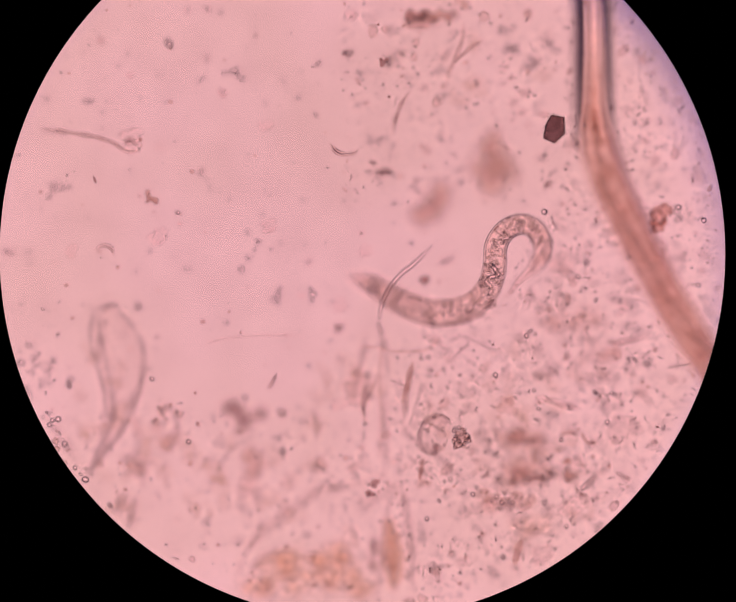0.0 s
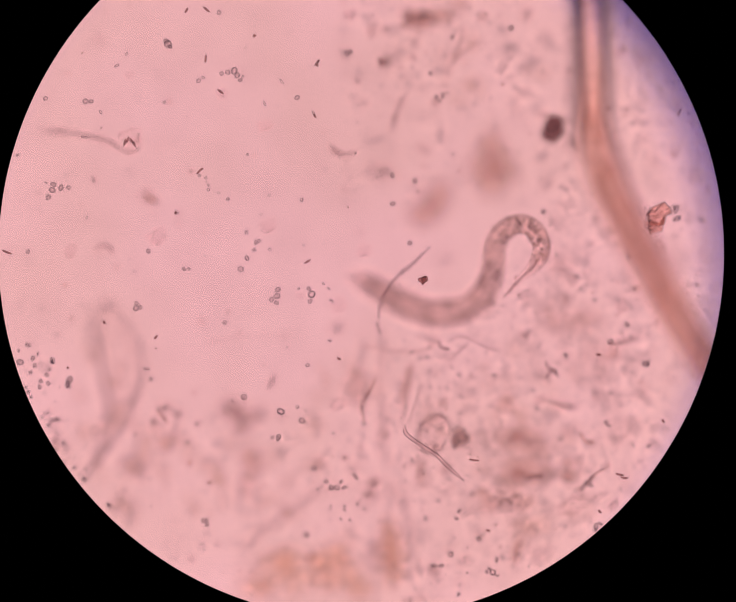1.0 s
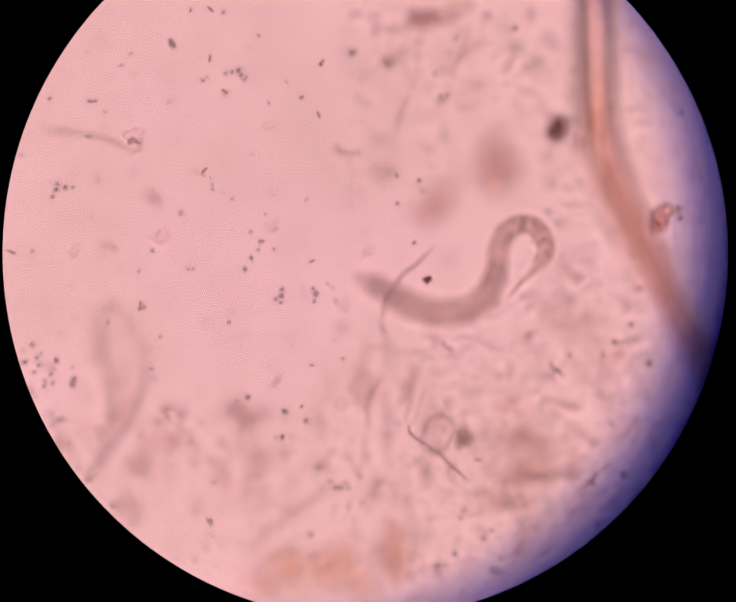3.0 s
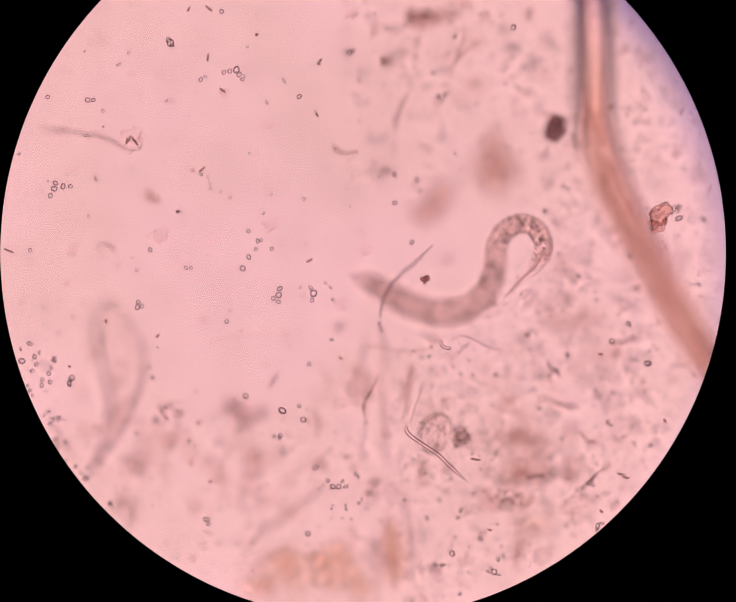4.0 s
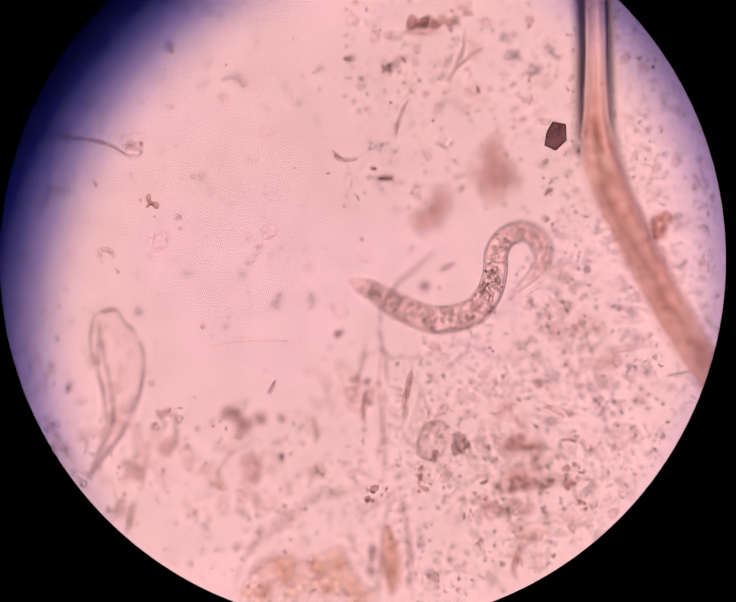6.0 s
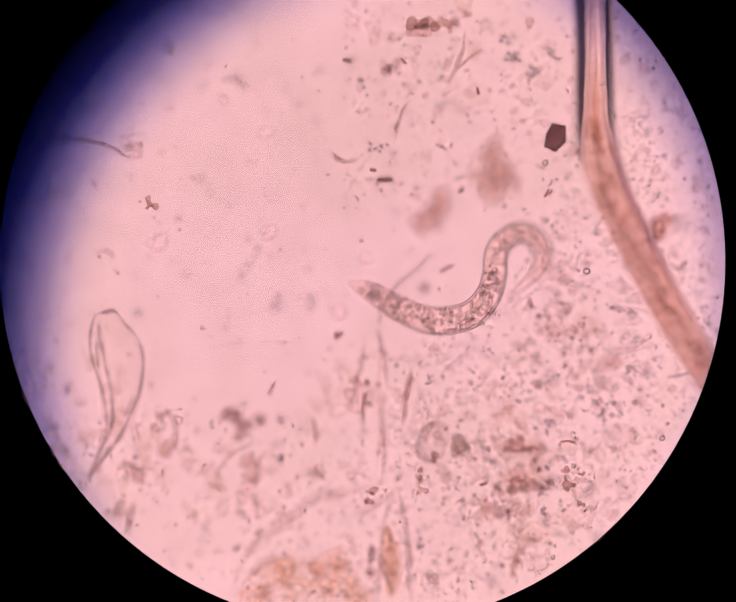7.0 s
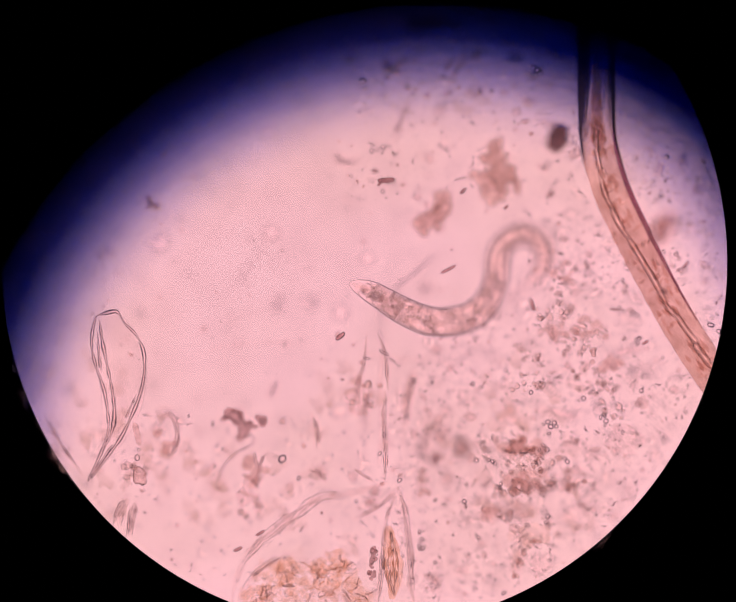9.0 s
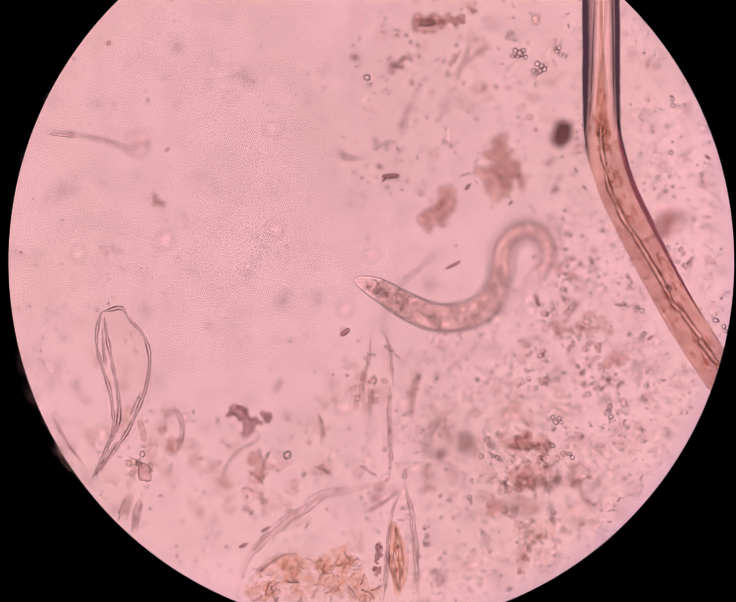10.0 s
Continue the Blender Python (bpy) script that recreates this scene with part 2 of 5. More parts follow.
def spline(points, n):
    """A smooth line of n places through the given ones."""
    p = [Vector(q) for q in points]
    p = [p[0] * 2 - p[1], *p, p[-1] * 2 - p[-2]]
    out = []
    for i in range(n):
        f = i / (n - 1) * (len(p) - 3)
        k = min(int(f), len(p) - 4)
        f -= k
        a, b, c, d = p[k:k + 4]
        out.append(0.5 * (2 * b + (c - a) * f + (2 * a - 5 * b + 4 * c - d) * f * f + (3 * b - a - 3 * c + d) * f ** 3))
    return out


def tube(bm, line, radius, sides=16, flat=1.0, wobble=0.0):
    """A closed round body along line; radius is a function of 0..1; flat squeezes it in height."""
    rings, n = [], len(line)
    for i, p in enumerate(line):
        d = (line[min(i + 1, n - 1)] - line[max(i - 1, 0)]).normalized()
        side = d.cross(Vector((0, 0, 1)))
        side = side.normalized() if side.length > 1e-6 else Vector((1, 0, 0))
        up = side.cross(d).normalized()
        r = radius(i / (n - 1))
        if wobble:
            r *= 1 + wobble * noise.noise(p * 180)
        rings.append([bm.verts.new(p + side * (r * math.cos(a)) + up * (r * flat * math.sin(a)))
                      for a in (2 * math.pi * k / sides for k in range(sides))])
    for a, b in zip(rings, rings[1:]):
        for k in range(sides):
            bm.faces.new((a[k], a[(k + 1) % sides], b[(k + 1) % sides], b[k]))
    bm.faces.new(rings[0][::-1])
    bm.faces.new(rings[-1])
    return bm


BALLS = {}


def ball(fine):
    if fine not in BALLS:
        b = bmesh.new()
        bmesh.ops.create_icosphere(b, subdivisions=fine, radius=1)
        b.verts.index_update()
        BALLS[fine] = ([v.co.copy() for v in b.verts], [[v.index for v in f.verts] for f in b.faces])
        b.free()
    return BALLS[fine]


def lump(bm, at, r, squash=(1, 1, 1), turn=0.0, rough=0.0, fine=2, seed=0):
    """An uneven rounded body."""
    places, faces = ball(fine)
    rot, at, made = Matrix.Rotation(turn, 3, "Z"), Vector(at), []
    for co in places:
        k = 1.0
        if rough:
            k += rough * noise.noise(co * 1.7 + Vector((seed * 3.1, seed * 1.7, 0))) + 0.5 * rough * noise.noise(co * 4 + Vector((seed, 0, 5)))
        made.append(bm.verts.new(at + rot @ Vector((co.x * squash[0], co.y * squash[1], co.z * squash[2])) * (r * k)))
    for f in faces:
        bm.faces.new([made[i] for i in f])
    return bm


def one_skin(bm, voxel):
    """Joins overlapping bodies into one closed skin."""
    me = bpy.data.meshes.new("skin")
    bm.to_mesh(me)
    bm.free()
    tmp = new("skin", me)
    mod = tmp.modifiers.new("remesh", "REMESH")
    mod.mode, mod.voxel_size = "VOXEL", voxel
    dg = bpy.context.evaluated_depsgraph_get()
    done = bpy.data.meshes.new_from_object(tmp.evaluated_get(dg))
    out = bmesh.new()
    out.from_mesh(done)
    bpy.data.objects.remove(tmp)
    bpy.data.meshes.remove(me)
    bpy.data.meshes.remove(done)
    bmesh.ops.smooth_vert(out, verts=out.verts, factor=0.5, use_axis_x=True, use_axis_y=True, use_axis_z=True)
    return out


def heap(bm, rng, middle, spread, count, size, z, sheet="a", rough=0.5, fine=2):
    """Many uneven bodies heaped round a graticule place."""
    for i in range(count):
        a, d = rng.uniform(0, 6.283), math.sqrt(rng.random())
        u = middle[0] + spread[0] * d * math.cos(a)
        v = middle[1] + spread[1] * d * math.sin(a)
        r = rng.uniform(*size) * STEP
        lump(bm, P(u, v, z + rng.uniform(-1.5, 1.5), sheet), r, (rng.uniform(0.7, 1.3), rng.uniform(0.7, 1.3), 0.6), a, rough, fine, i + int(middle[0]))
    return bm


def ring_plate(bm, inner, outer, z0, z1, sides=256, bevel=0.0):
    loops = []
    for r, z in ((inner, z0), (outer, z0), (outer, z1), (inner + bevel, z1)):
        loops.append([bm.verts.new((r * math.cos(2 * math.pi * k / sides), r * math.sin(2 * math.pi * k / sides), z)) for k in range(sides)])
    for a, b in zip(loops, loops[1:] + loops[:1]):
        for k in range(sides):
            bm.faces.new((a[k], b[k], b[(k + 1) % sides], a[(k + 1) % sides]))
    bmesh.ops.recalc_face_normals(bm, faces=bm.faces)
    return bm


def slab(bm, x, y, z0, z1, bevel=0.002):
    bmesh.ops.create_cube(bm, size=1, matrix=Matrix.Translation((0, 0, (z0 + z1) / 2)) @ Matrix.Diagonal((x, y, z1 - z0, 1)))
    bmesh.ops.bevel(bm, geom=bm.edges[:], offset=bevel, segments=2, affect="EDGES")
    return bm


# ---- the microscope round the specimen ----
MIDDLE = P(772.5, 538, 24)


def microscope():
    bm = bmesh.new()
    bmesh.ops.create_cone(bm, cap_ends=True, segments=96, radius1=16.0, radius2=16.0, depth=0.04)
    lamp = tagged(part("lamp_glass", bm, M_LAMP, smooth=False), "round pink-lit frosted lamp glass under the stage", "lamp")
    lamp.location = (2.5 * MIDDLE.x - 0.12, 2.5 * MIDDLE.y + 0.08, -LAMP_DEPTH)
    bm = bmesh.new()
    slab(bm, 1.1, 1.1, -0.19, -0.075)
    tagged(part("glass_slide", bm, M_SLIDE, smooth=False), "clear glass slide under the wet mount", "slide", kind="structure")
    bm = bmesh.new()
    slab(bm, 0.9, 0.9, -0.066, -0.062, 0.001)
    tagged(part("mucus_film", bm, M_MUCUS, smooth=False), "thin uneven pinkish film of mucus on the slide", "film", kind="structure")
    bm = bmesh.new()
    ring_plate(bm, 16.6, 17.0, -36.4, 26.6)
    tagged(part("wall_tube", bm, M_TUBE), "blackened inner wall of the tube", "wall", kind="structure")
    for name, z in (("floor", -36.42), ("ceiling", 26.62)):
        bm = bmesh.new()
        bmesh.ops.create_cone(bm, cap_ends=True, segments=96, radius1=17.0, radius2=17.0, depth=0.04, matrix=Matrix.Translation((0, 0, z)))
        tagged(part(name, bm, M_TUBE, smooth=False), "blackened end of the tube", name, kind="structure")


def field_stop():
    ob = thing("field_stop", (0, 0, 0), "black round field stop with a sharp edge", "diaphragm")
    for name, bm in (("plate", ring_plate(bmesh.new(), 800 * STEP, 0.75, -0.0012, 0.0012)),
                     ("knife_edge", ring_plate(bmesh.new(), 773 * STEP, 815 * STEP, -0.0005, 0.0005, bevel=0.0008))):
        bmesh.ops.scale(bm, vec=(1, 1.008, 1), verts=bm.verts)     # the hole is a hair longer than wide
        part(name, bm, M_BLACK, ob, smooth=False)
    return ob


VIGNETTE_HEIGHT = 0.42


# An added out-of-focus ring makes the shade crescents; its films tint their blue fringe.
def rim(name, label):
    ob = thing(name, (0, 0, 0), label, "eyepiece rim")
    k = (FAR - VIGNETTE_HEIGHT) / FAR
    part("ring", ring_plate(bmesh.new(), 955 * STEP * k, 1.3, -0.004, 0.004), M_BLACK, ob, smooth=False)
    part("pale_fringe", ring_plate(bmesh.new(), 850 * STEP * k, 882 * STEP * k - 0.0005, -0.002, 0.002), M_PALE_BLUE, ob, "pale blue film for the crescent's fringe", smooth=False)
    part("deep_fringe", ring_plate(bmesh.new(), 882 * STEP * k, 955 * STEP * k - 0.0005, -0.002, 0.002), M_BLUE, ob, "deep blue film for the crescent's fringe", smooth=False)
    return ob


microscope()
STOP = field_stop()
VIGNETTE_A = rim("vignette_ring_a", "first added black ring that shades the field, blue at its edge")
VIGNETTE_B = rim("vignette_ring_b", "second added black ring that shades the field, blue at its edge")


# ---- the worm ----
def worm():
    r = random.Random(4)
    line = spline([P(742, 586, 3), P(790, 606, 4), P(850, 641, 6), P(905, 664, 9), P(955, 667, 12), P(1005, 652, 15), P(1039, 616, 18),
                   P(1054, 570, 21), P(1057, 525, 24), P(1077, 492, 27), P(1112, 478, 30), P(1143, 492, 31), P(1157, 530, 33),
                   P(1142, 566, 34), P(1110, 597, 34), P(1074, 637, 33)], 160)
    keys = [(0, 4), (0.008, 9), (0.02, 14), (0.04, 19), (0.067, 24), (0.133, 29), (0.2, 31), (0.267, 31), (0.333, 30), (0.4, 28), (0.467, 26),
            (0.533, 25), (0.6, 23), (0.667, 22), (0.733, 21.5), (0.8, 20.5), (0.84, 18.5), (0.875, 15), (0.92, 9.5), (0.96, 5), (1, 1.5)]

    def width(f):
        return float(np.interp(f, [k[0] for k in keys], [k[1] for k in keys])) * STEP

    ob = thing("worm", line[80], "curled translucent pinkish roundworm with a granular gut, in the water film", "worm")
    part("cuticle", tube(bmesh.new(), line, width, 28), M_CUTICLE, ob)
    part("body_wall", tube(bmesh.new(), line[4:150], lambda f: width(f * 0.93 + 0.015) * 0.84 * min(1, 0.15 + 9 * f, 0.15 + 9 * (1 - f)), 24), M_BODYWALL, ob, "pale body wall")

    def inside(f, across, up):
        """A place in the body: at the share f of its length, across and up in shares of its width."""
        k = min(max(f, 0.0), 0.999) * (len(line) - 1)
        i = int(k)
        d = (line[i + 1] - line[i]).normalized()
        return line[i].lerp(line[i + 1], k - i) + d.cross(Vector((0, 0, 1))).normalized() * (width(f) * across) + Vector((0, 0, width(f) * up))

    grains, vacuoles, furrows, folds = bmesh.new(), bmesh.new(), bmesh.new(), bmesh.new()
    for i in range(290):
        f = 0.06 + 0.79 * r.random() ** 1.4
        a, q = r.uniform(0, 6.283), math.sqrt(r.random()) * 0.78
        p = inside(f, q * math.cos(a), 0.6 * q * math.sin(a))
        if i % 4 < 1:
            lump(grains, p, r.uniform(1.6, 3.2) * STEP, (r.uniform(0.9, 2.2), r.uniform(0.6, 1.0), 0.8), r.uniform(0, 6.28), 0.3, 1, i)
        else:
            lump(vacuoles, p, r.uniform(2.2, 4.6) * STEP, (r.uniform(0.9, 1.9), r.uniform(0.6, 1.0), 0.7), r.uniform(0, 6.28), 0.4, 2, i)
    for i in range(290):
        f, x, z, a = 0.028 + 0.852 * r.random(), r.uniform(-0.75, 0.75), r.uniform(-0.65, 0.65), r.uniform(0, 6.28)
        if f < 0.07:
            a = r.gauss(0, 0.25)
        run = []
        for k in range(5):
            run.append(inside(f, max(-0.85, min(0.85, x)), z))
            f, x, a = f + 0.0045 * math.cos(a), x + 0.16 * math.sin(a), a + r.uniform(-1.2, 1.2)
        w = r.uniform(1.6, 3.0) * STEP * min(1, (width(f) / (25 * STEP)) ** 1.5)
        tube(furrows if f > 0.29 else folds, spline(run, 13), lambda g: w * (0.35 + 0.65 * math.sin(math.pi * g)), 7)
    bm = tube(bmesh.new(), spline(line[1:140], 345), lambda f: width(0.008 + f * 0.87) * 0.86 * min(1, 0.1 + 12 * f, 0.1 + 12 * (1 - f)), 40)
    for v in bm.verts:
        v.co += Vector((noise.noise(v.co * 420), noise.noise(v.co * 420 + Vector((7, 0, 0))), noise.noise(v.co * 420 + Vector((0, 9, 0))))) * 0.0013
    gut = part("gut", bm, M_GUT, ob, "lumpy clear gut")
    tagged(part("gut_granules", grains, M_GRAIN, gut, "glassy brownish gut granules"), kind="stuff")
    tagged(part("gut_vacuoles", vacuoles, M_VACUOLE, gut, "clear bright vacuoles of the gut"), kind="stuff")
    tagged(part("gut_furrows", furrows, M_FURROW, gut, "fine winding furrows of the gut"), kind="stuff")
    tagged(part("throat_folds", folds, M_THROAT, gut, "bright winding folds round the throat"), kind="stuff")
    part("tail_spine", tube(bmesh.new(), [p + Vector((0, 0, 0.001)) for p in spline(line[128:159], 60)], lambda f: 2.6 * STEP * min(1, 0.15 + 3 * f, 0.3 + 4 * (1 - f)), 10), M_FILAMENT, ob, "bright fine spine of the tail")
    lumen = [inside(0.385 + 0.095 * i / 29, 0.36 * math.sin(i * 0.40) + 0.08 * math.sin(i * 1.1), 0.15) for i in range(30)]
    part("gut_lumen", tube(bmesh.new(), spline(lumen, 90), lambda f: 4.4 * STEP * min(1, 0.3 + 5 * f, 0.3 + 5 * (1 - f)), 12), M_LUMEN, gut, "bright winding gut canal")
    for f, q in ((0.05, 8), (0.10, 9)):
        bm = lump(bmesh.new(), line[int(f * 159)], q * STEP, (1.3, 1, 1), -0.4, 0.1)
        part("throat_bulb", bm, M_BULB, ob, "darker throat bulb")
    return ob


worm()


# ---- the hair ----
def hair():
    ob = thing("hair", P(1262, 300, -9), "thick translucent brown hair with a bright inner canal", "hair")
    q = random.Random(12)
    line = spline([P(1279, -60, -3, "c"), P(1281, 80, -3, "c"), P(1281, 200, -3, "c"), P(1286, 300, -3, "c"), P(1314, 400, -2, "c"), P(1359, 496, -2, "c"),
                   P(1406, 588, -1, "c"), P(1454, 674, -1, "c"), P(1514, 769, -1, "c"), P(1564, 839, -1, "c")], 120)
    wide = lambda f: (41 - 3 * f) * STEP
    sheath = part("sheath", tube(bmesh.new(), line, wide, 48, 1.0, 0.03), M_SHEATH, ob, "brown sheath, clear and dense towards the root end")
    part("pigment", tube(bmesh.new(), line[4:44], lambda f: float(np.interp(f, [0, 0.3, 0.6, 0.85, 1], [2, 5, 10, 17, 4])) * STEP, 20), M_PIGMENT, ob, "brown wedge of pigment")

    def at(f, x, up=0.0):
        """A place at the share f of the hair's length, x across it and up above its axis (steps)."""
        k = min(f, 0.999) * (len(line) - 1)
        i = int(k)
        p, d = line[i].lerp(line[i + 1], k - i), (line[i + 1] - line[i]).normalized()
        return p + d.cross(Vector((0, 0, 1))).normalized() * (x * STEP) + Vector((0, 0, up * STEP))

    # the scales' edges run across the sheath, aslant and broken
    for i in range(17):
        f, lean = 0.30 + 0.041 * i + q.uniform(-0.012, 0.012), q.uniform(-0.012, 0.016)
        a, b = sorted((q.uniform(-38, 10), q.uniform(-6, 38)))
        run = [at(f + lean * x / 38 + q.uniform(-0.003, 0.003), x, math.sqrt(max(0, 39 ** 2 - x * x)) - 3) for x in np.linspace(a, b, 6)]
        part("scale_edge", tube(bmesh.new(), spline(run, 18), lambda f: q.uniform(1.5, 4.5) * STEP * (0.3 + math.sin(math.pi * f)), 8), M_SCALE, sheath)
    # a tinted strip on one flank paints in the dark band of bent light
    part("shaded_flank", tube(bmesh.new(), [at(f, -35.5) for f in np.linspace(0.24, 0.80, 60)], lambda f: 5.5 * STEP * (0.15 + 0.85 * min(1, 5 * f, 2.2 * (1 - f))), 14), M_EDGE_SHADE, sheath, "purplish band of painted shade along the sheath's flank")
    # brown streaks of pigment along the shaft
    bm = bmesh.new()
    for i in range(100):
        f, x, z = 0.2 + 0.8 * q.random(), q.gauss(0, 15), q.uniform(-20, 20)
        if abs(x) < 32:
            span = q.uniform(0.01, 0.04)
            run = [at(f + span * k, x + q.uniform(-2, 2), z) for k in (0, 0.5, 1)]
            tube(bm, spline(run, 8), lambda g: q.uniform(2, 5) * STEP * (0.2 + math.sin(math.pi * g)), 7, 0.7)
    tagged(part("pigment_streaks", bm, M_STREAK, sheath, "soft brown streaks of pigment"), kind="stuff")
    for run, w in ((((1281, 262), (1279, 285), (1283, 330), (1292, 366)), 4.5), (((1288, 366), (1299, 405), (1316, 440)), 3.6), (((1311, 432), (1326, 464), (1349, 499)), 5.0),
                   (((1347, 497), (1374, 540), (1404, 590), (1434, 646)), 5.4), (((1424, 636), (1436, 650), (1451, 664)), 4.4), (((1448, 658), (1470, 690), (1496, 722)), 4.6), (((1488, 722), (1508, 748), (1530, 777)), 6.0)):
        way = spline([P(u, v, -3.6, "c") for u, v in run], 26)
        piece = part("canal", tube(bmesh.new(), way, lambda f: w * STEP * (0.45 + 0.55 * min(1, 9 * f, 9 * (1 - f))), 12, 1.0, 0.5), M_CANAL, ob, "bright piece of inner canal")
        for side in (-1, 1)[:1 + len(run) % 2]:
            edge = [p + Vector((0, 0, 3.6 * DEEP)) + (way[min(i + 1, 25)] - way[max(i - 1, 0)]).normalized().cross(Vector((0, 0, 1))) * (side * (w + 1.2 + 1.6 * noise.noise(p * 300)) * STEP) for i, p in enumerate(way)]
            i = 0 if side < 0 else 4
            part("canal_edge", tube(bmesh.new(), edge[i:20 + i], lambda f: 1.2 * STEP * (0.3 + math.sin(math.pi * f)), 8, 1.0, 0.5), M_CANAL_EDGE, piece, "dark jagged canal wall")
    # added clear rods stand in for the white gleam along the root end
    for run in (((1281, -40), (1274, 100), (1266, 200), (1261, 262)), ((1291, -40), (1295, 100), (1301, 200), (1306, 266))):
        way = spline([P(u, v, -5, "c") for u, v in run], 36)
        part("gleam", tube(bmesh.new(), way, lambda f: 12 * STEP * (0.08 + 0.92 * min(1, 1.5 * (1 - f))), 16), M_GLEAM, ob, "added clear rod for the white gleam")
    bm = bmesh.new()
    for i in range(46):
        f = q.random()
        u, v = np.interp(f, [0, 0.5, 1], [1280, 1294, 1318]), 270 + 180 * f
        lump(bm, P(u + q.gauss(0, 6), v, q.uniform(-0.6, 0.8), "c"), q.uniform(1.4, 3.4) * STEP, (1.5, 0.8, 0.8), q.uniform(0, 6.28), 0.4, 1, i)
    tagged(part("canal_grains", bm, M_VACUOLE, ob, "fine bright grains filling the canal"), kind="stuff")
    return ob


hair()


# ---- crystals ----
def block(name, mid, z, size, turn, tilt, material, label, sheet="a", bevel=5.0, parent=None):
    bm = bmesh.new()
    m = Matrix.Translation(P(*mid, z, sheet)) @ Matrix.Rotation(radians(turn), 4, "Z") @ Matrix.Rotation(radians(tilt), 4, "X")
    bmesh.ops.create_cube(bm, size=1, matrix=m @ Matrix.Diagonal((size[0] * STEP, size[1] * STEP, size[2] * STEP, 1)))
    bmesh.ops.bevel(bm, geom=bm.edges[:], offset=bevel * STEP, segments=1, affect="EDGES")
    return solid(name, bm, material, label, "crystal", smooth=False)


def crystal():
    """A dark six-sided crystal, drawn out to blunt ends."""
    bm = bmesh.new()
    m = Matrix.Translation(P(1183, 293, 20, "f")) @ Matrix.Rotation(radians(-4), 4, "Z")
    for z, k in ((-17, 0.8), (-10, 1.0), (10, 1.0), (17, 0.8)):
        for x, y in ((-9, 30), (20, 27), (24, -8), (3, -31), (-22, -22), (-20, 6)):
            bm.verts.new(m @ Vector((x * k * STEP, y * k * STEP, z * STEP)))
    v = list(bm.verts)
    for r in range(3):
        for q in range(6):
            bm.faces.new((v[r * 6 + q], v[r * 6 + (q + 1) % 6], v[r * 6 + 6 + (q + 1) % 6], v[r * 6 + 6 + q]))
    bm.faces.new(v[:6])
    bm.faces.new(v[18:])
    bmesh.ops.recalc_face_normals(bm, faces=bm.faces)
    solid("crystal", bm, M_CRYSTAL, "dark six-sided crystal lying beside the hair", "crystal", smooth=False)


crystal()
block("box_crystal", (893, 60), 13, (54, 36, 30), -3, 0, M_BOX, "brownish box-shaped crystal with clear ends", "f")
block("box_crystal", (933, 66), 12, (22, 21, 16), 4, 0, M_FLAKE, "small clear box-shaped crystal", "f", 3)
rng = random.Random(11)


# ---- clumps ----
def clump(material, label, heaps, z, sheet="a", rough=0.6, name="clump", category="clump", voxel=0.0011):
    bm, own = bmesh.new(), random.Random(int(heaps[0][0][0] * 7 + heaps[0][0][1]))
    for mid, spread, count, size in heaps:
        heap(bm, own, mid, spread, count, size, z, sheet, rough)
    return solid(name, one_skin(bm, voxel), material, label, category)


clump(M_BROWN, "large ragged red-brown clump in the water film", [((1068, 304), (20, 12), 14, (7, 12)), ((1062, 330), (24, 12), 16, (7, 12)), ((1078, 362), (30, 14), 22, (8, 13)), ((1040, 372), (16, 12), 12, (7, 12)),
                    ((1060, 394), (24, 16), 18, (8, 13)), ((1056, 418), (12, 9), 8, (6, 10)), ((1112, 388), (6, 14), 8, (4, 8)), ((1020, 362), (9, 5), 6, (4, 8)), ((1100, 350), (10, 8), 7, (4, 8)), ((1098, 325), (6, 6), 4, (2, 5))], -13, "c", 0.9, voxel=0.0008)
clump(M_BROWN, "smaller ragged brown clump in the water film", [((950, 420), (14, 16), 14, (7, 12)), ((938, 445), (20, 14), 16, (7, 12)), ((918, 466), (22, 12), 18, (7, 12)), ((912, 488), (8, 12), 8, (4, 8)), ((948, 478), (14, 6), 7, (4, 8)), ((962, 405), (7, 7), 6, (4, 8)), ((897, 462), (6, 6), 5, (3, 5))], -13, "c", 0.9, voxel=0.0008)
clump(M_GREY, "dark grey-brown forked clump", [((503, 874), (16, 9), 14, (5, 10)), ((518, 886), (13, 11), 12, (5, 10)), ((569, 886), (8, 12), 9, (5, 9)), ((528, 908), (14, 14), 14, (5, 10)), ((548, 898), (14, 5), 10, (4, 7)), ((521, 925), (10, 6), 6, (3, 6)), ((490, 884), (6, 5), 4, (3, 5))], -6, "c", 0.9, voxel=0.0008)
clump(M_RED, "reddish brown crumpled flake near the hair", [((1402, 452), (18, 12), 14, (7, 12)), ((1398, 476), (13, 18), 16, (7, 11)), ((1418, 455), (10, 8), 6, (5, 8))], 33, "b", 0.9, voxel=0.0008)
clump(M_CRUMPLED, "knobbly grey-brown clump of grains", [((980, 938), (20, 20), 24, (5, 9))], 23, "b", 0.5, voxel=0.0008)
clump(M_ORANGE, "pale yellowish oval scrap of tissue", [((1145, 1130), (46, 16), 16, (7, 13))], 5, "c", 0.5)
clump(M_CRUMPLED, "brown granular clump of matter", [((1115, 942), (26, 16), 18, (5, 9)), ((1145, 950), (20, 8), 8, (4, 8))], 5, "c", 0.8, voxel=0.0006)
